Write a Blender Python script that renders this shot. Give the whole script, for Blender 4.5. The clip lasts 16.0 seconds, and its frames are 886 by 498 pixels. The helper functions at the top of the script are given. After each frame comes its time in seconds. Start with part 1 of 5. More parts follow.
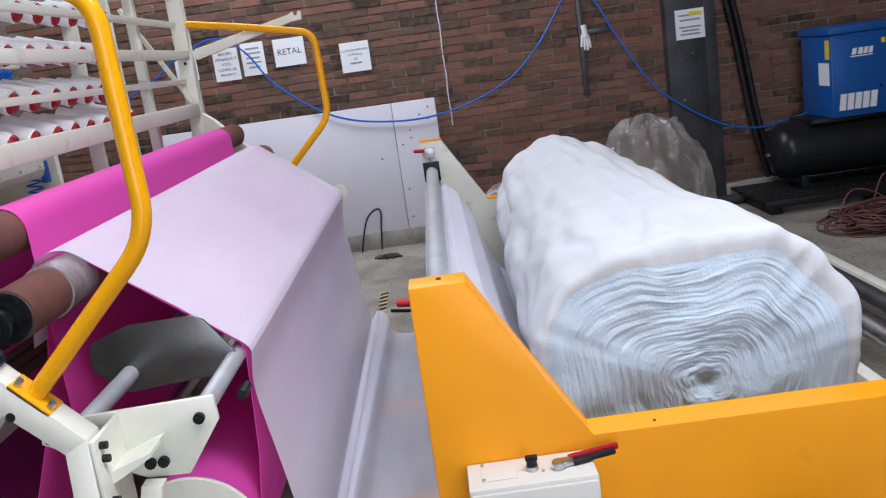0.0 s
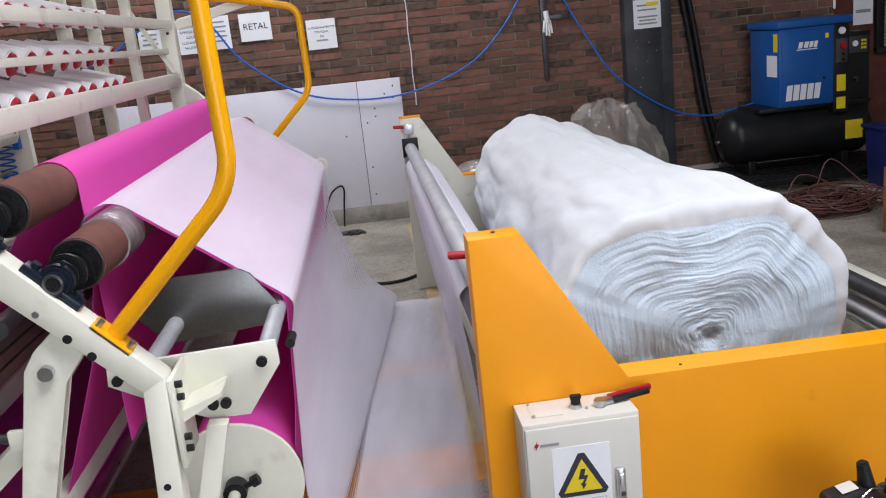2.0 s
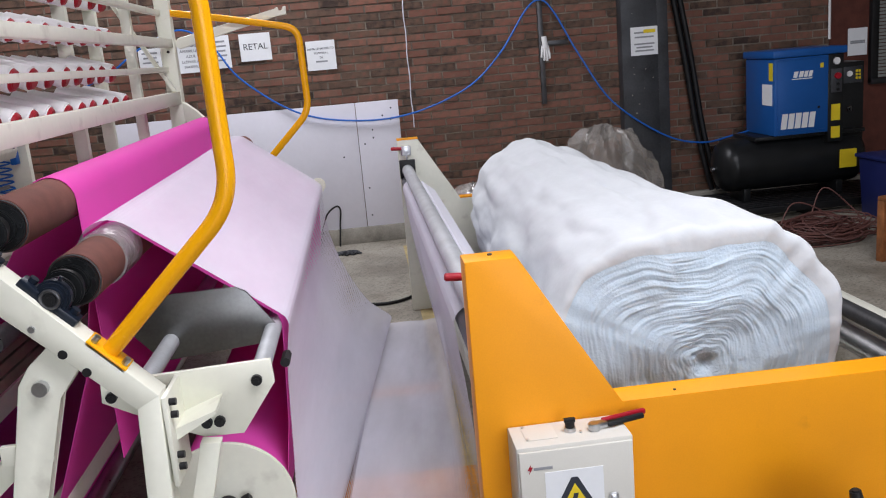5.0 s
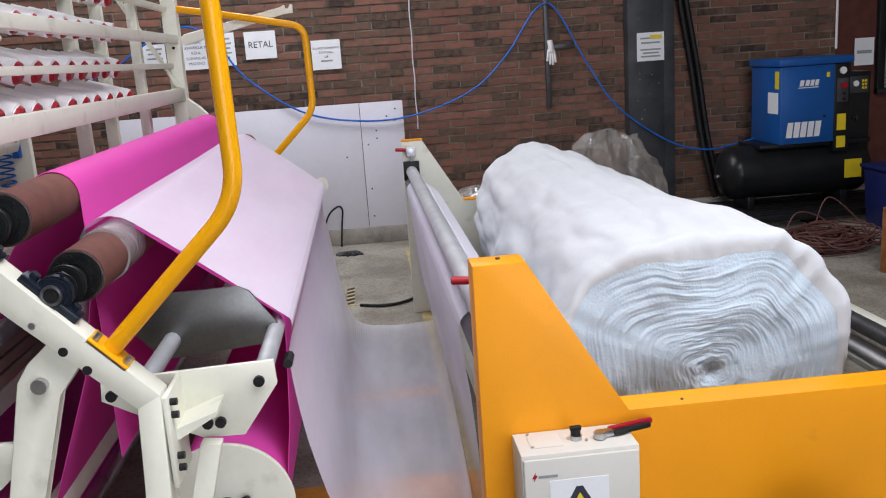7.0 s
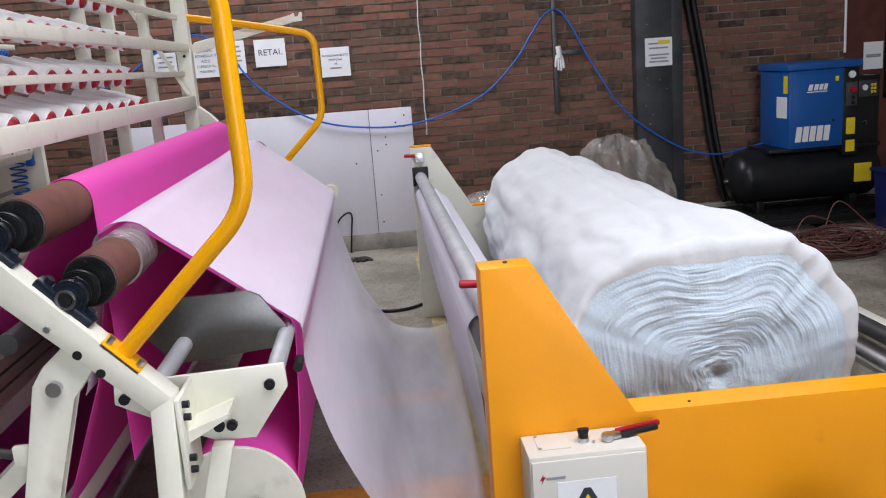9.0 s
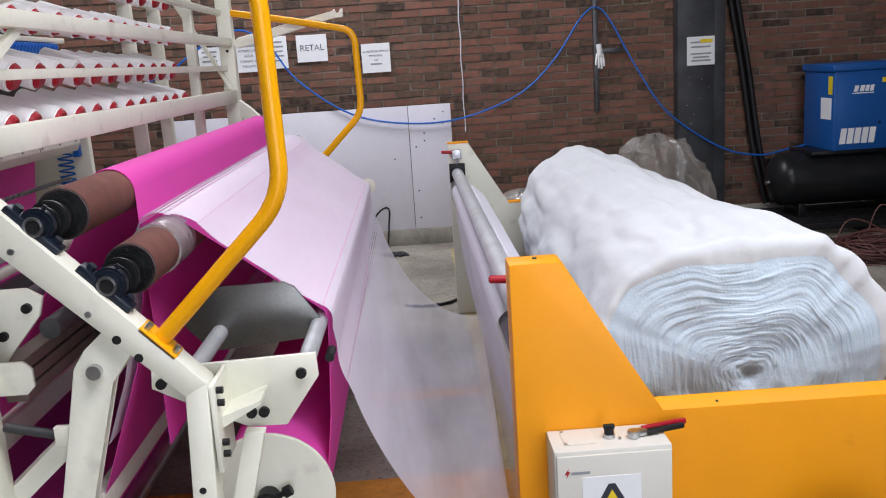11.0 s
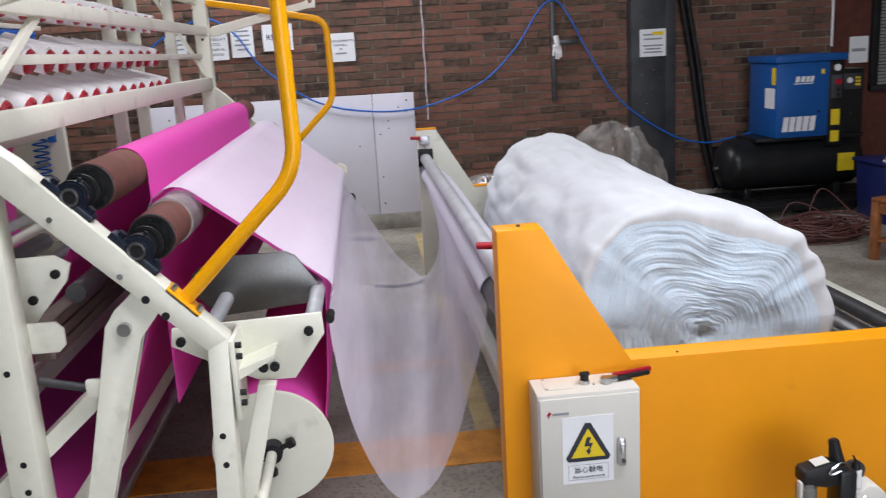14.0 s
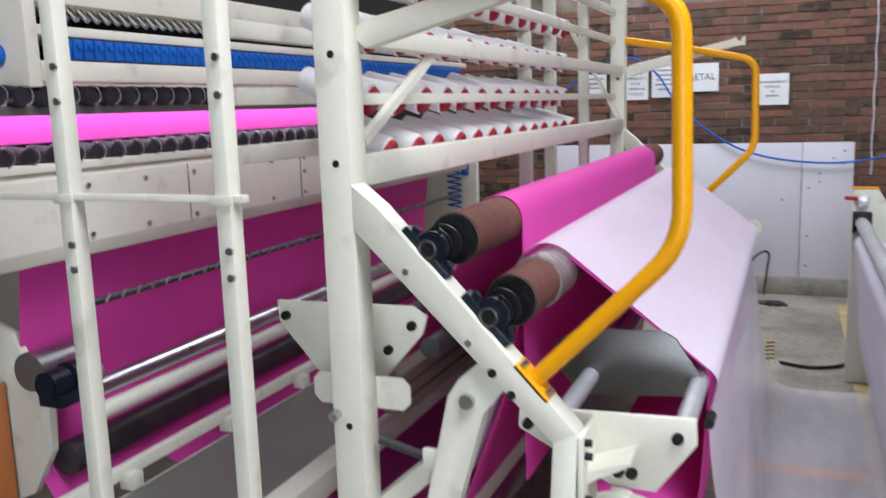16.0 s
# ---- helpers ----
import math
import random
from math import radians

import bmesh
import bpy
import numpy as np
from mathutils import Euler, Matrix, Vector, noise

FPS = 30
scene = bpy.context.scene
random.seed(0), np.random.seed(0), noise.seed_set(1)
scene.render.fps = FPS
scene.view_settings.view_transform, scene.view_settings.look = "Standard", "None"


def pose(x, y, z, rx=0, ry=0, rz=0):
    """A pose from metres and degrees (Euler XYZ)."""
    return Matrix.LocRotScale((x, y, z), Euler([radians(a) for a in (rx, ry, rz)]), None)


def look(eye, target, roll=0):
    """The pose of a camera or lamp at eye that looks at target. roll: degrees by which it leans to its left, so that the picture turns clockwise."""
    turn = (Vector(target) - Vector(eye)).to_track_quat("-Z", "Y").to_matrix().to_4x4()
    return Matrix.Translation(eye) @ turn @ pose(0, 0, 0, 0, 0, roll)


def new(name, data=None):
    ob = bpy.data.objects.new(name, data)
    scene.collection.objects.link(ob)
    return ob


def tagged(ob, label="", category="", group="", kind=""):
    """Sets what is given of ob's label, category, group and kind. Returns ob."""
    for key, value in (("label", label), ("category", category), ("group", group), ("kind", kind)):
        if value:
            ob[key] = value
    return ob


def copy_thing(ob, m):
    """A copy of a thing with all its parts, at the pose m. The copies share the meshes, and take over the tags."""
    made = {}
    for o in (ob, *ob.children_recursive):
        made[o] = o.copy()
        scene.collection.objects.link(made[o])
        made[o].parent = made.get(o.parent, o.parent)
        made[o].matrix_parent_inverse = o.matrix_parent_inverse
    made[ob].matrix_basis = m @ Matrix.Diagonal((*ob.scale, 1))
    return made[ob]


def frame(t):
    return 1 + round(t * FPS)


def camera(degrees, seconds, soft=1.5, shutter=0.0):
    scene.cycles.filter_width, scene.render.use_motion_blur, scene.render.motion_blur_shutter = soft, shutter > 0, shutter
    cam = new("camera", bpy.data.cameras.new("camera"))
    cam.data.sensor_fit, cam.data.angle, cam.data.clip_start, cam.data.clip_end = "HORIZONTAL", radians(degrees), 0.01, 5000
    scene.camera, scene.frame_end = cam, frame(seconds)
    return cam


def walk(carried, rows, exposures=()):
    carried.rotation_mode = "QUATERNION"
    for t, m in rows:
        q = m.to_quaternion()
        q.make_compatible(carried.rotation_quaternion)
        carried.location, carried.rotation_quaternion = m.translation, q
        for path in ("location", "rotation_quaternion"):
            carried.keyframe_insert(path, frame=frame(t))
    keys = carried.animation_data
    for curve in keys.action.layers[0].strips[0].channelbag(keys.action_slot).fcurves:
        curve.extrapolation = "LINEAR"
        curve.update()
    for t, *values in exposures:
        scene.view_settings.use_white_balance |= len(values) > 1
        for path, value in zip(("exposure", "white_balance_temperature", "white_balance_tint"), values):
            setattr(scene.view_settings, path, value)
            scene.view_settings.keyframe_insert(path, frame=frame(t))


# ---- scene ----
cam = camera(54.5, 16.0, soft=1.1, shutter=0.4)
METRES, EYE, TILT, LEAN, TURN = 1.4, 1.65, 0.0, 0.0, 0.6
ROWS = [
    (0.0, 0.0, 0.0, 0.0, -1.81, -12.96, 7.88),
    (0.5, -0.0802, 0.0015, 0.0028, -5.01, -13.7, 7.94),
    (1.0, -0.1749, -0.0403, 0.0017, -7.82, -14.54, 6.87),
    (1.5, -0.2252, -0.0908, -0.0012, -7.33, -14.59, 5.75),
    (2.0, -0.2282, -0.1068, -0.0013, -6.32, -14.4, 5.9),
    (2.5, -0.2198, -0.1162, 0.0017, -6.3, -13.86, 6.6),
    (3.0, -0.2115, -0.1093, 0.0012, -6.91, -13.28, 7.01),
    (3.5, -0.215, -0.105, -0.0012, -7.26, -13.46, 6.51),
    (4.0, -0.2284, -0.1138, -0.0002, -7.02, -13.41, 5.72),
    (4.5, -0.2317, -0.1159, 0.0001, -6.69, -13.06, 5.25),
    (7.0, -0.2445, -0.0916, -0.0021, -6.22, -12.79, 3.83),
    (7.5, -0.2478, -0.0968, -0.0023, -6.59, -12.79, 3.78),
    (8.0, -0.2458, -0.0991, -0.003, -6.41, -12.73, 3.95),
    (8.5, -0.2423, -0.1013, -0.0035, -6.05, -12.64, 4.12),
    (9.0, -0.2431, -0.1088, -0.0027, -5.63, -12.33, 4.18),
    (11.5, -0.2181, -0.1508, -0.0031, -2.36, -12.46, 3.36),
    (12.0, -0.2032, -0.2075, -0.0076, -2.34, -13.45, 2.88),
    (12.5, -0.2565, -0.2564, -0.0041, -5.27, -14.13, 3.85),
    (13.0, -0.3232, -0.3094, -0.0029, -7.32, -14.0, 4.29),
    (13.5, -0.3376, -0.323, -0.003, -8.07, -13.54, 3.81),
    (14.0, -0.3245, -0.3135, -0.002, -6.11, -13.14, 3.27),
    (14.5, -0.2874, -0.2514, -0.0096, 1.43, -13.01, 2.24),
    (15.0, -0.2628, -0.2016, -0.0158, 10.34, -12.67, 1.62),
    (15.5, -0.2633, -0.1361, -0.0115, 16.49, -12.25, 1.62),
    (16.0, -0.3038, -0.0128, 0.0092, 21.37, -9.48, 1.83),
]
walk(cam, [(t, pose(0, 0, EYE, TILT, LEAN, TURN) @ pose(METRES * x, METRES * y, METRES * z, 90 + pitch, roll, yaw)) for t, x, y, z, yaw, pitch, roll in ROWS],
     exposures=[(0.0, -0.03, 6100, 17), (2.0, 0.0, 6380, 17), (13.5, 0.0, 6380, 17), (16.0, 0.02, 6200, 15)])


# ---- world, light ----
world = bpy.data.worlds.new("sky")
scene.world = world
world.use_nodes = True
_wn = world.node_tree
_sky = _wn.nodes.new("ShaderNodeTexSky")
_sky.sky_type, _sky.sun_disc = "NISHITA", False
_sky.sun_elevation, _sky.sun_rotation = radians(50), radians(120)
_wn.links.new(_sky.outputs[0], _wn.nodes["Background"].inputs[0])
_wn.nodes["Background"].inputs[1].default_value = 0.1


def area(name, m, sx, sy, power, col):
    d = bpy.data.lights.new(name, "AREA")
    d.shape, d.size, d.size_y, d.energy, d.color = "RECTANGLE", sx, sy, power, col
    o = new(name, d)
    o.matrix_world = m
    return o


CEIL = 4.6
area("skylight_or_fill", pose(1.0, 0.8, CEIL - 0.03), 3.6, 1.6, 240, (0.96, 0.985, 1.0))
# Added fill in an assumed opening, to brighten the brick wall and rack.
area("skylight_or_fill", pose(-1.6, 6.5, CEIL - 0.03), 3.6, 1.2, 175, (0.95, 0.98, 1.0))
area("gate_daylight", look((1.2, -4.9, 1.7), (0.5, 3.0, 1.2)), 4.3, 3.2, 195, (0.88, 0.94, 1.0))


# ---- materials ----
def material(name, col, rough=0.5, metal=0.0, var=0.12, scale=6.0, fine=80.0, bump=0.05, dist=0.002, spec=0.3, per_object=0.0, dark=None, coords="Object"):
    m = bpy.data.materials.new(name)
    m.use_nodes = True
    nt = m.node_tree
    n, l = nt.nodes, nt.links
    p = n["Principled BSDF"]
    p.inputs["Roughness"].default_value, p.inputs["Metallic"].default_value = rough, metal
    p.inputs["Specular IOR Level"].default_value = spec
    co = n.new("ShaderNodeTexCoord")
    a, b = n.new("ShaderNodeTexNoise"), n.new("ShaderNodeTexNoise")
    a.inputs["Scale"].default_value, b.inputs["Scale"].default_value = scale, fine
    a.inputs["Detail"].default_value, b.inputs["Detail"].default_value = 5, 3
    l.new(co.outputs[coords], a.inputs["Vector"]), l.new(co.outputs[coords], b.inputs["Vector"])
    mix = n.new("ShaderNodeMath")
    mix.operation = "MULTIPLY_ADD"
    l.new(b.outputs[0], mix.inputs[0])
    mix.inputs[1].default_value = 0.35
    l.new(a.outputs[0], mix.inputs[2])
    if per_object:
        info = n.new("ShaderNodeObjectInfo")
        geo = n.new("ShaderNodeNewGeometry")
        both = n.new("ShaderNodeMath")
        l.new(info.outputs["Random"], both.inputs[0]), l.new(geo.outputs["Random Per Island"], both.inputs[1])
        fr = n.new("ShaderNodeMath")
        fr.operation = "FRACT"
        l.new(both.outputs[0], fr.inputs[0])
        add = n.new("ShaderNodeMath")
        add.operation = "MULTIPLY_ADD"
        l.new(fr.outputs[0], add.inputs[0])
        add.inputs[1].default_value = per_object
        l.new(mix.outputs[0], add.inputs[2])
        mix = add
    ramp = n.new("ShaderNodeValToRGB")
    lo = dark if dark else [c * (1 - 2 * var) for c in col]
    hi = [min(1, c * (1 + var)) for c in col]
    ramp.color_ramp.elements[0].position, ramp.color_ramp.elements[1].position = 0.35, 0.95 + per_object * 0.7
    ramp.color_ramp.elements[0].color, ramp.color_ramp.elements[1].color = (*lo, 1), (*hi, 1)
    l.new(mix.outputs[0], ramp.inputs[0]), l.new(ramp.outputs[0], p.inputs["Base Color"])
    rr = n.new("ShaderNodeMapRange")
    rr.inputs["To Min"].default_value, rr.inputs["To Max"].default_value = max(0.03, rough - 0.08), min(1, rough + 0.1)
    l.new(a.outputs[0], rr.inputs[0]), l.new(rr.outputs[0], p.inputs["Roughness"])
    if bump:
        bp = n.new("ShaderNodeBump")
        bp.inputs["Strength"].default_value, bp.inputs["Distance"].default_value = bump * 4, dist
        l.new(mix.outputs[0], bp.inputs["Height"]), l.new(bp.outputs[0], p.inputs["Normal"])
    return m


def see_through(m, clear, thin):
    """Mix a little straight view and shine-through into a material, as thin fleece and film have."""
    nt = m.node_tree
    n, l = nt.nodes, nt.links
    p, out = n["Principled BSDF"], n["Material Output"]
    t, tr = n.new("ShaderNodeBsdfTransparent"), n.new("ShaderNodeBsdfTranslucent")
    tr.inputs[0].default_value = (0.92, 0.9, 0.92, 1)
    m1, m2 = n.new("ShaderNodeMixShader"), n.new("ShaderNodeMixShader")
    m1.inputs[0].default_value, m2.inputs[0].default_value = thin, clear
    l.new(p.outputs[0], m1.inputs[1]), l.new(tr.outputs[0], m1.inputs[2])
    l.new(m1.outputs[0], m2.inputs[1]), l.new(t.outputs[0], m2.inputs[2])
    l.new(m2.outputs[0], out.inputs[0])
    return m


def cloudy(m, least, most):
    """Let the straight view through a material come and go in soft clouds, as in thin fleece."""
    n, l = m.node_tree.nodes, m.node_tree.links
    mixer = n["Material Output"].inputs[0].links[0].from_node
    co, a, r = n.new("ShaderNodeTexCoord"), n.new("ShaderNodeTexNoise"), n.new("ShaderNodeMapRange")
    a.inputs["Scale"].default_value, a.inputs["Detail"].default_value = 5.0, 6
    r.inputs["From Min"].default_value, r.inputs["From Max"].default_value = 0.3, 0.7
    r.inputs["To Min"].default_value, r.inputs["To Max"].default_value = least, most
    l.new(co.outputs["UV"], a.inputs["Vector"]), l.new(a.outputs[0], r.inputs[0]), l.new(r.outputs[0], mixer.inputs[0])


def thicken_or_brighten(m, start, end, least):
    """Along a web's length the straight view falls to a share: denser fleece, and light put into opacity."""
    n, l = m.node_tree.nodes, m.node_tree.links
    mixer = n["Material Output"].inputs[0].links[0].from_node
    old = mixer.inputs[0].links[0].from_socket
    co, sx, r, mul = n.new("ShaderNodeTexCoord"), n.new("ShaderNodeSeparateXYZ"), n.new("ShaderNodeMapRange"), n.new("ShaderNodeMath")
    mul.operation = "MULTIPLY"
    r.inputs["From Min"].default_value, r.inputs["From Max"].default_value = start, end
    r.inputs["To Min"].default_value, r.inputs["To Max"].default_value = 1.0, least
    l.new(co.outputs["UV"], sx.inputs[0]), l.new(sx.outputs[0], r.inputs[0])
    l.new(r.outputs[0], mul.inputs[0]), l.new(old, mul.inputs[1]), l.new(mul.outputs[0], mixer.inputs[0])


CREAM = material("cream_enamel", (0.78, 0.78, 0.67), 0.38, var=0.05, scale=3, fine=40, bump=0.02)
CREAM2 = material("cream_enamel_head", (0.76, 0.73, 0.63), 0.4, var=0.06, scale=3, fine=40, bump=0.02)
YELLOW = material("yellow_powder_coat", (0.90, 0.345, 0.003), 0.42, var=0.07, scale=2.5, fine=220, bump=0.05, dist=0.0006)


def smudged(m, scale, start, end, amount, tint):
    """Scatter small brown smudges over a painted surface."""
    n, l = m.node_tree.nodes, m.node_tree.links
    p = n["Principled BSDF"]
    old = p.inputs["Base Color"].links[0].from_socket
    co, a, r, mx = n.new("ShaderNodeTexCoord"), n.new("ShaderNodeTexNoise"), n.new("ShaderNodeMapRange"), n.new("ShaderNodeMix")
    a.inputs["Scale"].default_value, a.inputs["Detail"].default_value = scale, 4
    r.inputs["From Min"].default_value, r.inputs["From Max"].default_value, r.inputs["To Max"].default_value = start, end, amount
    mx.data_type = "RGBA"
    l.new(co.outputs["Object"], a.inputs["Vector"]), l.new(a.outputs[0], r.inputs[0]), l.new(r.outputs[0], mx.inputs["Factor"])
    l.new(old, mx.inputs["A"])
    mx.inputs["B"].default_value = (*tint, 1)
    l.new(mx.outputs["Result"], p.inputs["Base Color"])


smudged(YELLOW, 6.0, 0.66, 0.75, 0.22, (0.16, 0.07, 0.02))
smudged(CREAM, 9.0, 0.6, 0.72, 0.3, (0.3, 0.26, 0.2))
smudged(CREAM2, 9.0, 0.6, 0.72, 0.3, (0.3, 0.26, 0.2))
RAIL = material("yellow_rail_enamel", (0.88, 0.40, 0.002), 0.25, var=0.04, scale=5, fine=60, bump=0.01)
BOXGREY = material("light_grey_enamel", (0.60, 0.585, 0.53), 0.5, var=0.04, scale=5, fine=300, bump=0.04, dist=0.0005)
STEEL = material("brushed_steel", (0.55, 0.56, 0.58), 0.3, 1.0, var=0.15, scale=8, fine=120, bump=0.03)
GUARD = material("dull_steel_plate", (0.2, 0.2, 0.195), 0.36, 1.0, var=0.2, scale=4, fine=90, bump=0.03)
GALV = material("galvanised_tube", (0.52, 0.54, 0.56), 0.42, 0.35, var=0.12, scale=10, fine=160, bump=0.02)
CHROME = material("polished_tube", (0.72, 0.74, 0.77), 0.2, 1.0, var=0.1, scale=10, fine=160, bump=0.01)
DARKSTEEL = material("dark_steel", (0.10, 0.10, 0.105), 0.4, 0.6, var=0.25, scale=9, fine=90)
BLACK = material("black_plastic", (0.011, 0.011, 0.012), 0.45, var=0.2, scale=12, fine=90, bump=0.03)
BLACKPAINT = material("black_enamel", (0.012, 0.013, 0.014), 0.33, var=0.2, scale=5, fine=60, bump=0.02)
HOUSING = material("blue_grey_casting", (0.008, 0.013, 0.024), 0.32, 0.0, var=0.3, scale=20, fine=120, bump=0.1)
RUBBER = material("brown_rubber_lagging", (0.19, 0.075, 0.06), 0.8, var=0.15, scale=18, fine=260, bump=0.25, dist=0.001)
PINK = material("pink_nonwoven", (0.93, 0.105, 0.56), 0.62, var=0.05, scale=3, fine=500, bump=0.12, dist=0.0006)
see_through(PINK, 0.0, 0.28)
for _n in PINK.node_tree.nodes:
    if _n.type == "BSDF_TRANSLUCENT":
        _n.inputs[0].default_value = (0.98, 0.28, 0.7, 1)
PINKSTRIP = material("pink_fabric_in_head", (0.85, 0.10, 0.55), 0.6, var=0.05, scale=3, fine=300)
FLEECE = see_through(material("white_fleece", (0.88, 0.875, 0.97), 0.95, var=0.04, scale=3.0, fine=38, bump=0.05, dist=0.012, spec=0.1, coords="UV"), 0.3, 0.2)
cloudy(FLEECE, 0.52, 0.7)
# The upper web's brighter light is put in as less see-through; same fleece.
thicken_or_brighten(FLEECE, 2.05, 2.75, 0.34)
# Denser where the web comes fresh off the roll.
thicken_or_brighten(FLEECE, 1.7, 1.15, 0.3)
WADDING = material("white_wadding", (0.60, 0.625, 0.645), 1.0, var=0.04, scale=6, fine=60, bump=0.1, dist=0.006, spec=0.02)
# White like the rest; the end face's blue-grey shade is put into its colour.
LAYERS = material("wadding_end_blue_shade", (0.54, 0.64, 0.72), 1.0, var=0.06, scale=13, fine=120, bump=0.25, dist=0.006, spec=0.05)
for _m, _w in ((WADDING, 0.5), (LAYERS, 0.6)):
    _p = _m.node_tree.nodes["Principled BSDF"]
    _p.inputs["Subsurface Weight"].default_value, _p.inputs["Subsurface Scale"].default_value = _w, 0.025
    _p.inputs["Subsurface Radius"].default_value = (1, 1, 1)
BRICK = material("dark_red_brick", (0.16, 0.07, 0.05), 0.85, var=0.5, scale=16, fine=120, bump=0.35, dist=0.004, per_object=0.7, dark=(0.042, 0.027, 0.022))
REDBRICK = material("red_painted_brick", (0.11, 0.035, 0.024), 0.7, var=0.2, scale=10, fine=90, bump=0.3, dist=0.003)
_ramp = [n for n in BRICK.node_tree.nodes if n.type == "VALTORGB"][0]
_part = BRICK.node_tree.nodes.new("ShaderNodeMath")
_part.operation, _part.inputs[1].default_value = "MULTIPLY", 0.68
BRICK.node_tree.links.new(_ramp.inputs[0].links[0].from_socket, _part.inputs[0])
BRICK.node_tree.links.new(_part.outputs[0], _ramp.inputs[0])
_ramp.color_ramp.elements[0].position, _ramp.color_ramp.elements[1].position = 0.42, 0.96
for _pos, _col in ((0.53, (0.1, 0.062, 0.045)), (0.64, (0.135, 0.083, 0.058)), (0.75, (0.19, 0.078, 0.056)), (0.86, (0.17, 0.096, 0.068))):
    _ramp.color_ramp.elements.new(_pos).color = (*_col, 1)
MORTAR = material("grey_mortar", (0.225, 0.19, 0.155), 0.95, var=0.42, scale=5, fine=140, bump=0.4, dist=0.004)
KERB = material("worn_concrete_kerb", (0.32, 0.30, 0.26), 0.9, var=0.25, scale=7, fine=80, bump=0.3, dist=0.004)
BOARD = material("white_laminate_board", (0.70, 0.69, 0.76), 0.4, var=0.04, scale=2, fine=30, bump=0.02)
PAPER = material("white_paper", (0.80, 0.82, 0.84), 0.6, var=0.03, scale=8, fine=60)
INK = material("printed_ink", (0.03, 0.035, 0.05), 0.6, var=0.05)
INKGREY = material("grey_print", (0.28, 0.29, 0.31), 0.6, var=0.05)
PILLAR = material("dark_grey_steel_column", (0.058, 0.061, 0.067), 0.5, 0.2, var=0.3, scale=5, fine=60, bump=0.05)
BLUE = material("blue_canopy_enamel", (0.01, 0.09, 0.325), 0.35, var=0.06, scale=4, fine=60, bump=0.02)
HOSE = material("blue_air_hose", (0.01, 0.12, 0.5), 0.35, var=0.08)
BIN = material("navy_plastic_bin", (0.012, 0.018, 0.10), 0.45, var=0.1)
LABELYELLOW = material("yellow_label", (0.8, 0.6, 0.02), 0.5, var=0.06)
WHITE = material("white_paint", (0.8, 0.8, 0.8), 0.45, var=0.04)
RED = material("red_plastic", (0.36, 0.008, 0.02), 0.4, var=0.08)
THREAD = material("white_thread", (0.9, 0.89, 0.9), 0.85, var=0.03, scale=30, fine=300, bump=0.1)
WOOD = material("orange_brown_wood", (0.27, 0.10, 0.035), 0.5, var=0.3, scale=14, fine=90, bump=0.1)
CABLE = material("brown_red_cable", (0.12, 0.05, 0.042), 0.55, var=0.2, per_object=0.5, dark=(0.05, 0.03, 0.03))
UNSEENSHELL = material("unseen_hall_shell", (0.24, 0.21, 0.18), 0.85, var=0.08, scale=2, fine=30, bump=0.1)
TAPE = material("worn_yellow_floor_paint", (0.62, 0.27, 0.035), 0.6, var=0.25, scale=9, fine=60, bump=0.1)
FADED = material("faded_yellow_floor_paint", (0.5, 0.40, 0.2), 0.7, var=0.2, scale=9, fine=60, bump=0.1)
ORANGE = material("orange_cabinet", (0.5, 0.17, 0.05), 0.5, var=0.08)
FILM = see_through(material("grey_clear_film", (0.62, 0.57, 0.51), 0.3, var=0.15, scale=4, fine=7, bump=0.07, dist=0.03, spec=0.5), 0.68, 0.3)


def shiny(m, rough, ior):
    """Lay a clear gloss over a see-through material."""
    n, l = m.node_tree.nodes, m.node_tree.links
    out = n["Material Output"]
    old = out.inputs[0].links[0].from_socket
    g, fr, mx = n.new("ShaderNodeBsdfGlossy"), n.new("ShaderNodeFresnel"), n.new("ShaderNodeMixShader")
    g.inputs["Roughness"].default_value, fr.inputs["IOR"].default_value = rough, ior
    bump = n["Principled BSDF"].inputs["Normal"].links[0].from_socket
    l.new(bump, g.inputs["Normal"]), l.new(bump, fr.inputs["Normal"])
    l.new(fr.outputs[0], mx.inputs[0]), l.new(old, mx.inputs[1]), l.new(g.outputs[0], mx.inputs[2]), l.new(mx.outputs[0], out.inputs[0])


shiny(FILM, 0.25, 1.4)
WRAP = see_through(material("stretch_wrap", (0.6, 0.55, 0.55), 0.12, var=0.1, scale=30, fine=90, bump=0.5, dist=0.004), 0.45, 0.1)
shiny(WRAP, 0.12, 1.7)
LED = material("led_strip", (0.9, 0.9, 0.9))
LED.node_tree.nodes["Principled BSDF"].inputs["Emission Color"].default_value = (1, 0.93, 1, 1)
LED.node_tree.nodes["Principled BSDF"].inputs["Emission Strength"].default_value = 7.0
BROWNRAIL = material("brown_steel_rail", (0.2, 0.16, 0.135), 0.4, 0.5, var=0.15, scale=5, fine=60)
GREYPLATE = material("grey_sheet_metal", (0.22, 0.22, 0.205), 0.4, 0.4, var=0.1, scale=3, fine=50)
CLOTH = material("dark_bellows", (0.03, 0.026, 0.034), 0.5, var=0.2, scale=20, fine=90)
BLIND = material("grey_blind_slat", (0.32, 0.33, 0.31), 0.5, var=0.08)


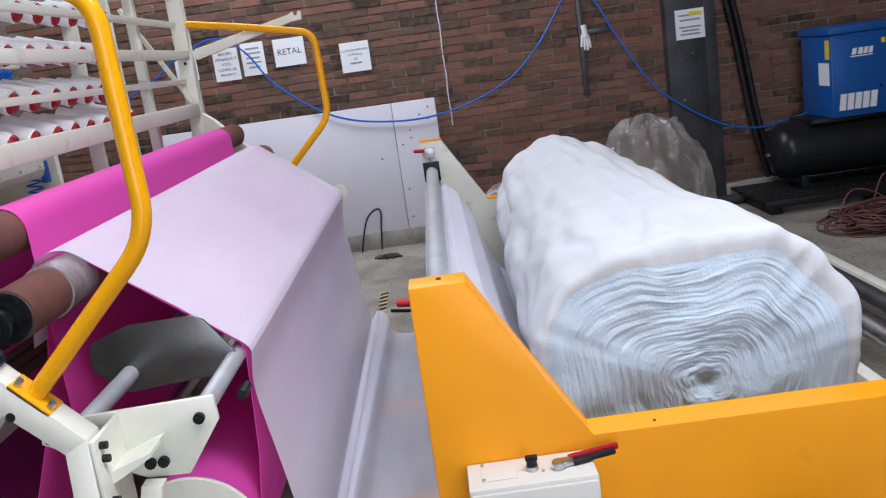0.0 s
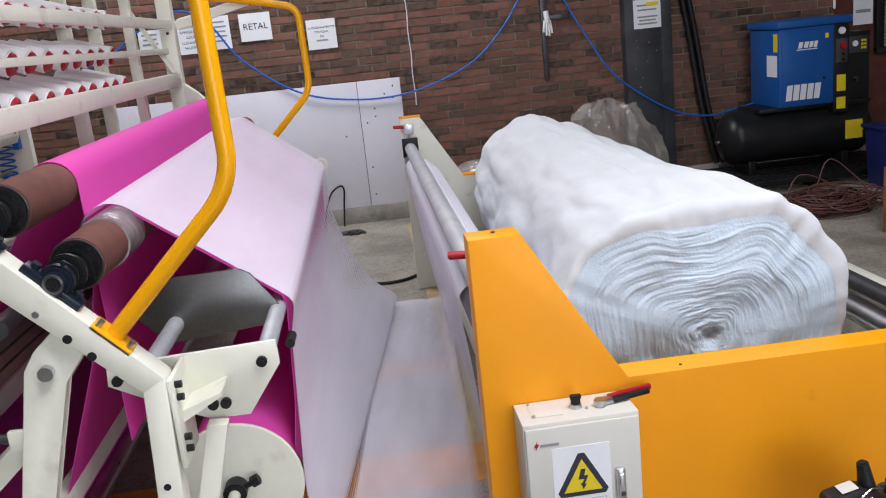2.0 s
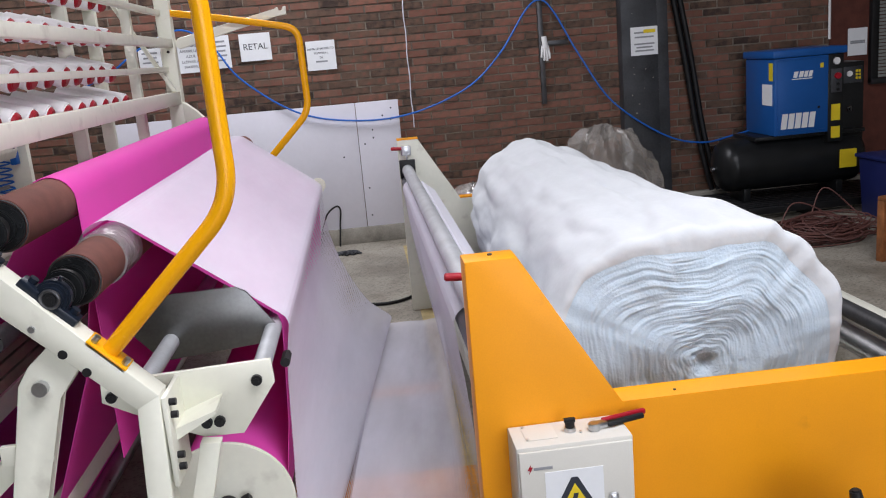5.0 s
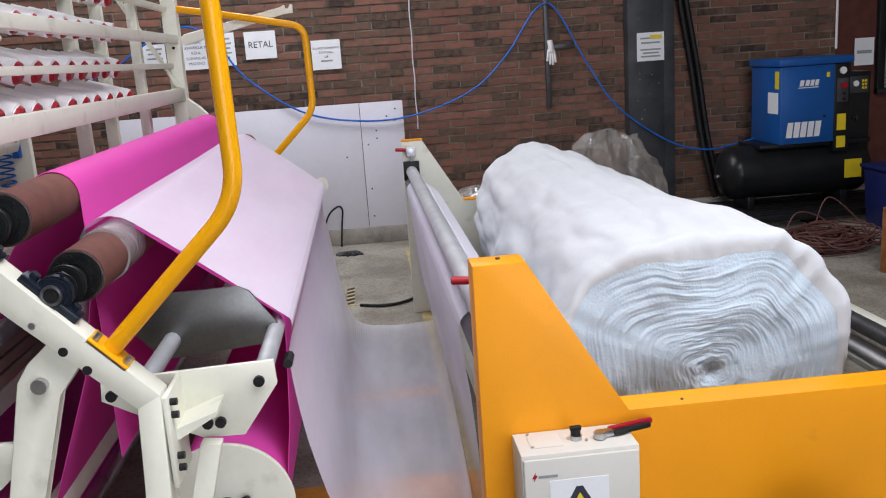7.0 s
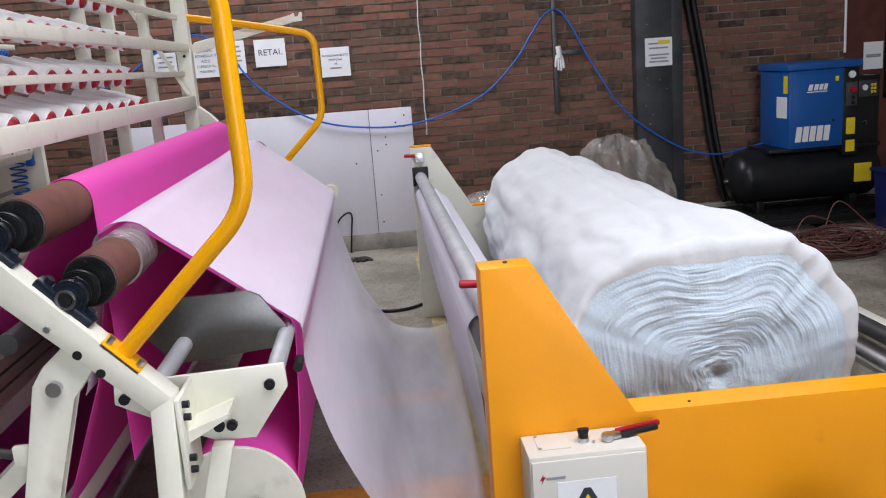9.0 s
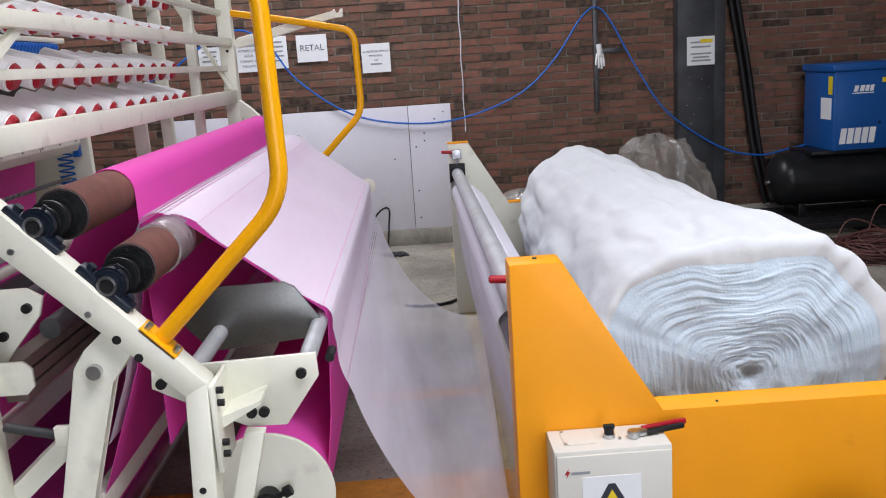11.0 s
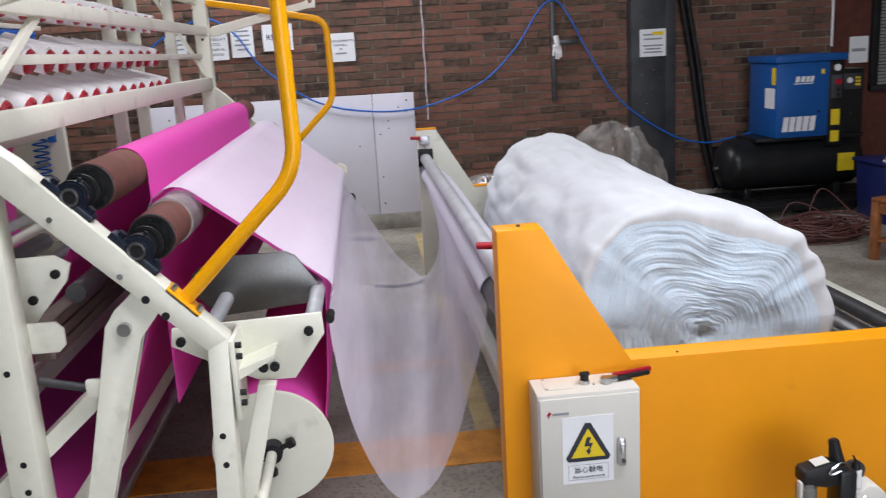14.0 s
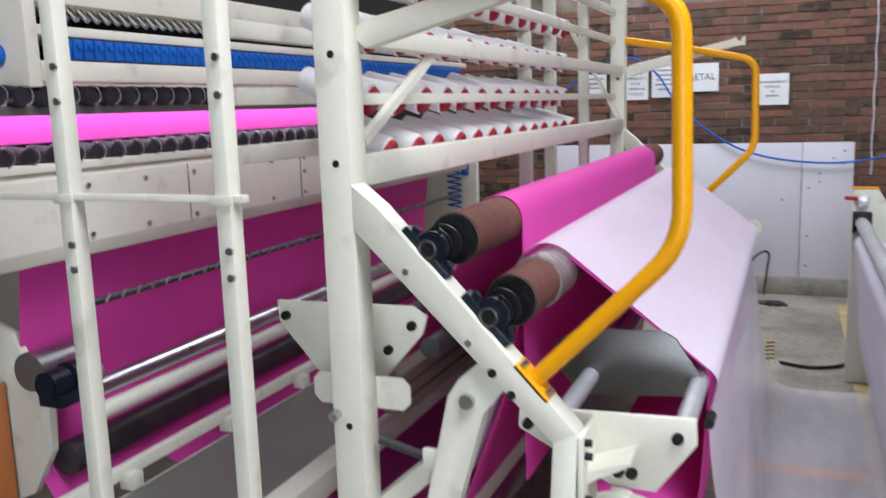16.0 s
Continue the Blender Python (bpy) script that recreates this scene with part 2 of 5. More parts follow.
def floor_material():
    m = material("worn_terrazzo_concrete", (0.33, 0.31, 0.265), 0.5, var=0.14, scale=1.3, fine=26, bump=0.1, dist=0.001)
    nt = m.node_tree
    n, l = nt.nodes, nt.links
    p = n["Principled BSDF"]
    old = p.inputs["Base Color"].links[0].from_socket
    co = n.new("ShaderNodeTexCoord")
    v = n.new("ShaderNodeTexVoronoi")
    v.inputs["Scale"].default_value = 75
    l.new(co.outputs["Object"], v.inputs["Vector"])
    r = n.new("ShaderNodeValToRGB")
    r.color_ramp.elements[0].color, r.color_ramp.elements[1].color = (0.55, 0.53, 0.5, 1), (1.1, 1.08, 1.05, 1)
    r.color_ramp.elements[0].position, r.color_ramp.elements[1].position = 0.05, 0.5
    l.new(v.outputs["Color"], r.inputs[0])
    mx = n.new("ShaderNodeMix")
    mx.data_type, mx.blend_type = "RGBA", "MULTIPLY"
    mx.inputs["Factor"].default_value = 0.8
    l.new(old, mx.inputs["A"]), l.new(r.outputs[0], mx.inputs["B"])
    st = n.new("ShaderNodeTexNoise")
    st.inputs["Scale"].default_value, st.inputs["Detail"].default_value = 2.2, 8
    l.new(co.outputs["Object"], st.inputs["Vector"])
    r2 = n.new("ShaderNodeValToRGB")
    r2.color_ramp.elements[0].color, r2.color_ramp.elements[1].color = (0.5, 0.47, 0.43, 1), (1, 1, 1, 1)
    r2.color_ramp.elements[0].position, r2.color_ramp.elements[1].position = 0.36, 0.55
    l.new(st.outputs[0], r2.inputs[0])
    m2 = n.new("ShaderNodeMix")
    m2.data_type, m2.blend_type = "RGBA", "MULTIPLY"
    m2.inputs["Factor"].default_value = 0.7
    l.new(mx.outputs["Result"], m2.inputs["A"]), l.new(r2.outputs[0], m2.inputs["B"])
    l.new(m2.outputs["Result"], p.inputs["Base Color"])
    return m


FLOOR = floor_material()


# ---- building helpers ----
def thing(name, base, label, category, group="", kind=""):
    o = new(name)
    o.location = base
    o.empty_display_size = 0.05
    return tagged(o, label, category, group, kind)


def origin_of(ob):
    p = Vector((0, 0, 0))
    while ob:
        p = p + Vector(ob.location)
        ob = ob.parent
    return p


def part(name, bm, mat, parent=None, label="", smooth=True, angle=40):
    me = bpy.data.meshes.new(name)
    if parent:
        bmesh.ops.translate(bm, verts=bm.verts, vec=-origin_of(parent))
    bmesh.ops.recalc_face_normals(bm, faces=bm.faces)
    if smooth:
        for f in bm.faces:
            f.smooth = True
        for e in bm.edges:
            if len(e.link_faces) == 2 and e.calc_face_angle(0) > radians(angle):
                e.smooth = False
    bm.to_mesh(me)
    bm.free()
    me.materials.append(mat)
    o = new(name, me)
    o.parent = parent
    return tagged(o, label)


def solo(name, bm, mat, label, category, group="", kind="", smooth=True):
    return tagged(part(name, bm, mat, None, "", smooth), label, category, group, kind)


def B():
    return bmesh.new()


def box(bm, x0, x1, y0, y1, z0, z1, bev=0.0, m=None):
    t = bmesh.new()
    bmesh.ops.create_cube(t, size=1)
    for v in t.verts:
        v.co = Vector(((x0 + x1) / 2 + v.co.x * (x1 - x0), (y0 + y1) / 2 + v.co.y * (y1 - y0), (z0 + z1) / 2 + v.co.z * (z1 - z0)))
    if bev:
        bmesh.ops.bevel(t, geom=t.edges[:], offset=bev, segments=2, affect="EDGES", profile=0.5)
    if m:
        bmesh.ops.transform(t, matrix=m, verts=t.verts)
    return merge(bm, t)


def merge(bm, t):
    vs = [bm.verts.new(v.co) for v in t.verts]
    t.verts.index_update()
    for f in t.faces:
        bm.faces.new([vs[v.index] for v in f.verts])
    t.free()
    return bm


def prism(bm, pts, y0, y1, bev=0.0, axis="y"):
    """A plate with the outline pts in x, z (or y, z with axis x) from y0 to y1."""
    t = bmesh.new()
    def at(p, d):
        return (p[0], d, p[1]) if axis == "y" else ((d, p[0], p[1]) if axis == "x" else (p[0], p[1], d))
    a, b = [t.verts.new(at(p, y0)) for p in pts], [t.verts.new(at(p, y1)) for p in pts]
    t.faces.new(a), t.faces.new(b[::-1])
    for i in range(len(pts)):
        j = (i + 1) % len(pts)
        t.faces.new((a[i], b[i], b[j], a[j]))
    if bev:
        bmesh.ops.bevel(t, geom=t.edges[:], offset=bev, segments=2, affect="EDGES", profile=0.5)
    return merge(bm, t)


def cyl(bm, p0, p1, r, seg=20, r1=None, bev=0.0):
    p0, p1 = Vector(p0), Vector(p1)
    t = bmesh.new()
    bmesh.ops.create_cone(t, cap_ends=True, segments=seg, radius1=r, radius2=r if r1 is None else r1, depth=(p1 - p0).length)
    if bev:
        bmesh.ops.bevel(t, geom=[e for e in t.edges if any(len(f.verts) > 4 for f in e.link_faces)], offset=bev, segments=2, affect="EDGES")
    q = (p1 - p0).to_track_quat("Z", "Y").to_matrix().to_4x4()
    bmesh.ops.transform(t, matrix=Matrix.Translation((p0 + p1) / 2) @ q, verts=t.verts)
    return merge(bm, t)


def rounded(pts, r, n=6):
    """A polyline whose inner corners are rounded with about the radius r."""
    pts = [Vector(p) for p in pts]
    out = [pts[0]]
    for a, b, c in zip(pts, pts[1:], pts[2:]):
        d = min(r, (a - b).length * 0.48, (c - b).length * 0.48)
        s, e = b + (a - b).normalized() * d, b + (c - b).normalized() * d
        for k in range(n + 1):
            u = k / n
            out.append((1 - u) ** 2 * s + 2 * u * (1 - u) * b + u * u * e)
    out.append(pts[-1])
    return out


def spline(pts, n=8):
    """A smooth curve through the points."""
    pts = [Vector(p) for p in pts]
    q = [pts[0] * 2 - pts[1]] + pts + [pts[-1] * 2 - pts[-2]]
    out = []
    for i in range(1, len(q) - 2):
        for k in range(n):
            u = k / n
            a, b, c, d = q[i - 1], q[i], q[i + 1], q[i + 2]
            out.append(0.5 * (2 * b + (c - a) * u + (2 * a - 5 * b + 4 * c - d) * u * u + (3 * b - a - 3 * c + d) * u ** 3))
    return out + [pts[-1]]


def tube(bm, pts, r, seg=12, flat=False):
    pts = [Vector(p) for p in pts]
    rings, up = [], None
    for i, p in enumerate(pts):
        d = (pts[min(i + 1, len(pts) - 1)] - pts[max(i - 1, 0)]).normalized()
        if up is None:
            up = d.orthogonal().normalized()
        up = (up - d * up.dot(d)).normalized()
        w = d.cross(up)
        rings.append([bm.verts.new(p + up * (math.cos(2 * math.pi * k / seg) * r) + w * (math.sin(2 * math.pi * k / seg) * r)) for k in range(seg)])
    for a, b in zip(rings, rings[1:]):
        for k in range(seg):
            j = (k + 1) % seg
            bm.faces.new((a[k], a[j], b[j], b[k]))
    bm.faces.new(rings[0]), bm.faces.new(rings[-1][::-1])
    return bm


def ribbon(bm, line, y0, y1, thick=0.002, ny=24, wave=0.0, seed=0.0):
    """A cloth with the outline line in x, z, drawn from y0 to y1."""
    rows = []
    for i, (x, z) in enumerate(line):
        a, b = Vector(line[max(i - 1, 0)]), Vector(line[min(i + 1, len(line) - 1)])
        d = (b - a).normalized()
        nx, nz = -d.y, d.x
        row = []
        for k in range(ny + 1):
            y = y0 + (y1 - y0) * k / ny
            w = wave * noise.noise(Vector((x * 3 + seed, y * 2.2, z * 1.5))) if wave else 0
            row.append((x + nx * w, y, z + nz * w, nx, nz))
        rows.append(row)
    g = [[(bm.verts.new((x, y, z)), bm.verts.new((x - nx * thick, y, z - nz * thick))) for x, y, z, nx, nz in row] for row in rows]
    for a, b in zip(g, g[1:]):
        for k in range(ny):
            bm.faces.new((a[k][0], a[k + 1][0], b[k + 1][0], b[k][0]))
            bm.faces.new((a[k][1], b[k][1], b[k + 1][1], a[k + 1][1]))
        for k in (0, ny):
            bm.faces.new((a[k][0], b[k][0], b[k][1], a[k][1]))
    for row in (g[0], g[-1]):
        for k in range(ny):
            bm.faces.new((row[k][0], row[k + 1][0], row[k + 1][1], row[k][1]))
    return bm


def lettering(text, size, m, mat, parent, name="lettering", depth=0.0006):
    """Raised letters as a mesh, centred at the pose m."""
    c = bpy.data.curves.new(name, "FONT")
    c.body, c.size, c.align_x, c.align_y, c.extrude, c.resolution_u = text, size, "CENTER", "CENTER", depth, 3
    o = bpy.data.objects.new(name, c)
    scene.collection.objects.link(o)
    me = bpy.data.meshes.new_from_object(o.evaluated_get(bpy.context.evaluated_depsgraph_get()))
    bpy.data.objects.remove(o)
    me.transform(m)
    if parent:
        me.transform(Matrix.Translation(-origin_of(parent)))
    me.materials.clear()
    me.materials.append(mat)
    t = new(name, me)
    t.parent = parent
    return t


def upright(x, y, z):
    return pose(x, y, z, 90, 0, 0)


# ---- the hall ----
WALL = 7.74
X0, X1, Y0 = -6.0, 7.0, -5.0
solo("floor", box(B(), X0, X1, Y0, WALL, -0.2, 0), FLOOR, "worn grey terrazzo concrete factory floor", "floor", kind="structure")
# Unseen walls and low ceiling, added to close the hall; dark against bounce.
solo("wall_west", box(B(), X0 - 0.2, X0, Y0, WALL, 0, CEIL), UNSEENSHELL, "unseen grey-brown wall added to close the hall", "wall", kind="structure")

solo("wall_east", box(B(), X1, X1 + 0.2, Y0, WALL, 0, CEIL), UNSEENSHELL, "unseen grey-brown wall added to close the hall", "wall", kind="structure")



def south_wall():
    b = B()
    box(b, X0 - 0.2, -1.0, Y0 - 0.2, Y0, 0, CEIL), box(b, 3.4, X1 + 0.2, Y0 - 0.2, Y0, 0, CEIL), box(b, -1.0, 3.4, Y0 - 0.2, Y0, 3.4, CEIL)
    solo("wall_south", b, UNSEENSHELL, "unseen grey-brown wall added to close the hall, with a wide open gate", "wall", kind="structure")


south_wall()


def ceiling():
    b = B()
    ys = [Y0 - 0.2, 0.0, 1.6, 5.9, 7.1, WALL + 0.4]
    box(b, X0 - 0.2, X1 + 0.2, ys[0], ys[1], CEIL, CEIL + 0.15)
    box(b, X0 - 0.2, X1 + 0.2, ys[2], ys[3], CEIL, CEIL + 0.15)
    box(b, X0 - 0.2, X1 + 0.2, ys[4], ys[5], CEIL, CEIL + 0.15)
    for y0, y1, x0, x1 in ((0.0, 1.6, -0.8, 2.8), (5.9, 7.1, -3.4, 0.2)):
        box(b, X0 - 0.2, x0, y0, y1, CEIL, CEIL + 0.15), box(b, x1, X1 + 0.2, y0, y1, CEIL, CEIL + 0.15)
    solo("ceiling", b, UNSEENSHELL, "unseen grey-brown ceiling with a skylight and an added lamp opening", "ceiling", kind="structure")


ceiling()

# floor paint
solo("trim", box(B(), -1.9, 0.6, 2.74, 3.04, 0, 0.004), TAPE, "worn orange-yellow painted stripe on the floor", "floor marking", kind="structure")
solo("trim", box(B(), -0.06, 0.03, 3.04, 7.3, 0, 0.004), FADED, "faded yellow painted line along the floor", "floor marking", kind="structure")


solo("trim", box(B(), -0.62, -0.064, 3.87, 3.97, 0, 0.004), TAPE, "narrow orange painted stripe across the floor", "floor marking", kind="structure")


def hazard_mark():
    t = thing("hazard_tape", (-0.53, 5.85, 0.002), "short strip of black and yellow hazard tape on the floor", "floor tape")
    part("tape", box(B(), -0.555, -0.50, 5.6, 6.1, 0.0, 0.003), FADED, t)
    for k in range(5):
        y = 5.62 + k * 0.095
        b = B()
        prism(b, [(-0.555, y), (-0.50, y + 0.03), (-0.50, y + 0.075), (-0.555, y + 0.045)], 0.003, 0.005, axis="z")
        part("stripe", b, BLACK, t)


hazard_mark()


# ---- the wadding feeder ----
def bolt(parent, x, y, z, r=0.011, h=0.012, mat=None):
    b = B()
    cyl(b, (x, y, z), (x, y - h, z), r, 10)
    cyl(b, (x, y - h, z), (x, y - h - 0.004, z), r * 0.55, 6)
    return part("bolt", b, mat or BLACK, parent)


def feeder():
    t = thing("wadding_feeder", (0.9, 3.6, 0), "yellow steel wadding roll feeder with cream far end wall", "textile machine")
    out = [(-0.11, 0.06), (-0.11, 1.148), (0.02, 1.148), (0.265, 0.735), (2.45, 0.735), (2.45, 0.06)]
    w = part("end_wall", prism(B(), out, 1.85, 1.94, 0.004), YELLOW, t, "yellow powder-coated steel end wall", angle=30)
    for x in (0.42, 1.2):
        part("rivet", cyl(B(), (x, 1.89, 0.735), (x, 1.89, 0.738), 0.004, 10), DARKSTEEL, w)
    part("rivet", cyl(B(), (-0.04, 1.9, 1.148), (-0.04, 1.9, 1.152), 0.006, 10), DARKSTEEL, w)
    far = [(-0.105, 0.0), (-0.105, 1.125), (0.025, 1.125), (0.265, 0.72), (1.2, 0.72), (1.2, 0.0)]
    f = part("end_wall", prism(B(), far, 5.3, 5.37, 0.003), CREAM, t, "cream painted far end wall", angle=30)
    cap = B()
    box(cap, -0.107, 0.027, 5.298, 5.372, 1.125, 1.133), box(cap, 0.265, 1.2, 5.298, 5.372, 0.72, 0.728)
    part("edge_cap", cap, YELLOW, f, "yellow edge cap")
    for x in (0.0, 1.2, 2.3):
        part("foot", box(B(), x - 0.05, x + 0.05, 1.865, 1.925, 0, 0.06), DARKSTEEL, t)
    # feed bar with its clamps
    part("feed_bar", cyl(B(), (-0.055, 1.9, 0.955), (-0.055, 5.33, 0.935), 0.036, 28), GALV, t, "grey steel feed bar")
    part("nip_roller", cyl(B(), (-0.055, 1.94, 0.86), (-0.055, 5.3, 0.86), 0.045, 24), DARKSTEEL, t, "dark lower nip roller")
    c = part("clamp", box(B(), -0.105, -0.005, 5.27, 5.3, 0.88, 1.0, 0.004), BLACK, t, "black bearing block")
    part("clamp", box(B(), -0.105, -0.005, 1.94, 1.97, 0.9, 1.01, 0.004), BLACK, t, "black bearing block")
    for y in (5.28, 2.0):
        q = B()
        box(q, -0.085, -0.025, y - 0.02, y + 0.01, 1.03, 1.09, 0.004), cyl(q, (-0.055, y, 1.0), (-0.055, y, 1.04), 0.006, 8)
        for dx in (-0.018, 0.018):
            for dz in (-0.018, 0.018):
                cyl(q, (-0.055 + dx, y - 0.02, 1.06 + dz), (-0.055 + dx, y - 0.028, 1.06 + dz), 0.007, 8)
        g = part("toggle_clamp", q, STEEL, t, "zinc toggle clamp")
        part("grip", cyl(B(), (-0.08, y - 0.01, 1.075), (-0.15, y - 0.01, 1.08), 0.011, 12, bev=0.003), RED, g, "red rubber grip")
    # cradle
    for x, r, mt in ((0.36, 0.045, DARKSTEEL), (0.96, 0.045, DARKSTEEL), (1.72, 0.055, STEEL), (1.92, 0.04, DARKSTEEL)):
        part("cradle_roller", cyl(B(), (x, 1.94, 0.27), (x, 5.3, 0.27), r, 20), mt, t)
    for x in (0.1, 1.55, 2.15):
        part("cradle_rail", box(B(), x - 0.03, x + 0.03, 1.94, 5.3, 0.1, 0.2, 0.003), CREAM, t)
    return t


feeder()


def control_box():
    t = thing("control_box", (0.1, 1.78, 0.3), "light grey steel electric control box on the yellow wall", "control box")
    part("body", box(B(), -0.036, 0.252, 1.722, 1.849, 0.24, 0.707, 0.004), BOXGREY, t)
    d = part("door", box(B(), -0.032, 0.248, 1.712, 1.7215, 0.245, 0.698, 0.003), BOXGREY, t, "grey door with a warning sticker")
    part("top_plate", box(B(), -0.005, 0.075, 1.755, 1.83, 0.7072, 0.709, 0.0008), BOXGREY, t)
    for x, y in ((0.0, 1.76), (0.0, 1.83), (0.135, 1.77)):
        part("screw", cyl(B(), (x, y, 0.707), (x, y, 0.712), 0.004, 8), STEEL, t)
    k = B()
    cyl(k, (0.112, 1.785, 0.707), (0.112, 1.785, 0.718), 0.015, 16)
    part("knob_ring", k, STEEL, t)
    k = B()
    cyl(k, (0.112, 1.785, 0.718), (0.112, 1.785, 0.735), 0.012, 14), box(k, 0.098, 0.126, 1.78, 1.79, 0.73, 0.742, 0.002)
    part("selector_knob", k, BLACK, t, "black selector knob")
    # sticker
    s = part("sticker", box(B(), 0.028, 0.172, 1.7108, 1.7119, 0.442, 0.642), PAPER, d, "white warning sticker with a yellow triangle")
    cx, cz = 0.1, 0.55
    part("triangle_rim", prism(B(), [(cx - 0.063, cz - 0.03), (cx - 0.056, cz - 0.042), (cx + 0.056, cz - 0.042), (cx + 0.063, cz - 0.03), (cx + 0.008, cz + 0.072), (cx - 0.008, cz + 0.072)], 1.7098, 1.7107), INK, d)
    part("triangle", prism(B(), [(cx - 0.048, cz - 0.03), (cx + 0.048, cz - 0.03), (cx, cz + 0.056)], 1.7088, 1.7097), LABELYELLOW, d)
    part("bolt_sign", prism(B(), [(cx - 0.004, cz + 0.03), (cx + 0.008, cz + 0.03), (cx + 0.003, cz + 0.012), (cx + 0.014, cz + 0.012), (cx + 0.004, cz - 0.01), (cx + 0.009, cz - 0.01), (cx + 0.0, cz - 0.024), (cx - 0.006, cz - 0.008), (cx - 0.002, cz - 0.008), (cx + 0.004, cz + 0.003), (cx - 0.011, cz + 0.003)], 1.708, 1.7087), INK, d)
    fr = B()
    for x0, x1, z0, z1 in ((0.043, 0.157, 0.4965, 0.4975), (0.043, 0.157, 0.4525, 0.4535), (0.043, 0.044, 0.4535, 0.4965), (0.156, 0.157, 0.4535, 0.4965)):
        box(fr, x0, x1, 1.7103, 1.7107, z0, z1)
    part("text_frame", fr, INKGREY, d)
    lettering("\u5f53\u5fc3\u89e6\u7535", 0.021, upright(0.1, 1.7104, 0.481), INK, d)
    lettering("Caution, electric shock", 0.0098, upright(0.1, 1.7104, 0.461), INK, d)
    # maker's mark as plain shapes
    part("mark", prism(B(), [(-0.014, 0.652), (-0.004, 0.668), (-0.006, 0.66), (0.0, 0.66), (-0.01, 0.642), (-0.008, 0.652)], 1.7109, 1.7118), RED, d)
    part("mark", box(B(), 0.002, 0.048, 1.7111, 1.7118, 0.651, 0.658), INKGREY, d)
    # latch
    part("latch", box(B(), 0.182, 0.206, 1.696, 1.712, 0.487, 0.572, 0.008), STEEL, d, "zinc swing latch")
    part("latch_lever", box(B(), 0.187, 0.201, 1.69, 1.698, 0.5, 0.562, 0.004), CHROME, d)
    part("keyhole", cyl(B(), (0.194, 1.696, 0.508), (0.194, 1.688, 0.508), 0.006, 10), DARKSTEEL, d)


control_box()


def wire_stripper():
    t = thing("pliers", (0.2, 1.78, 0.708), "red and black handled pliers lying on the control box", "pliers")
    m = pose(0.158, 1.775, 0.716, 0, 0, 14)
    b = B()
    box(b, 0.0, 0.05, -0.013, 0.013, -0.008, 0.008, 0.006, m), cyl(b, m @ Vector((0.012, -0.004, -0.008)), m @ Vector((0.012, -0.004, 0.01)), 0.015, 16, bev=0.002)
    part("jaws", b, STEEL, t)
    part("handle", box(B(), 0.045, 0.15, -0.016, -0.002, -0.006, 0.008, 0.005, m), BLACK, t, "black handle")
    part("handle", box(B(), 0.04, 0.165, 0.001, 0.015, -0.004, 0.011, 0.005, m), RED, t, "red handle")


wire_stripper()


# ---- the roll of wadding ----
ROLL_AXIS = (0.655, 0.65)
NEAR_R = ((0, .466), (20, .482), (42, .47), (58, .478), (72, .435), (88, .405), (105, .41), (122, .45), (140, .465), (158, .47), (180, .45), (210, .44), (250, .43), (300, .43), (335, .455), (360, .466))
FAR_R = ((0, .42), (30, .45), (46, .46), (63, .435), (80, .45), (96, .462), (115, .44), (131, .412), (163, .375), (190, .37), (240, .41), (300, .42), (360, .42))


def table(rows, d):
    for (a, u), (b, v) in zip(rows, rows[1:]):
        if d <= b:
            s = (d - a) / (b - a)
            s = s * s * (3 - 2 * s)
            return u + (v - u) * s
    return rows[-1][1]


def roll_radius(a, y):
    """The outline of the soft roll round its axis."""
    d = math.degrees(a) % 360
    f = min(1.0, max(0.0, (y - 2.3) / 2.5))
    r = table(NEAR_R, d) * 1.02 * (1 - f) + table(FAR_R, d) * f
    r -= 0.024 * math.sin(math.pi * f) * max(0.0, math.cos(a - radians(68))) ** 2
    v = Vector((math.cos(a) * 1.1, math.sin(a) * 1.1, y * 0.8))
    return r + noise.noise(v * 2.1) * 0.024 + noise.noise(v * 4.3) * 0.015 + noise.noise(v * 8) * 0.004 - 0.012 * math.exp(-(noise.noise(v * 1.5 + Vector((3.1, 0.4, 1.7))) * 6) ** 2) + noise.noise(v * 18) * 0.001


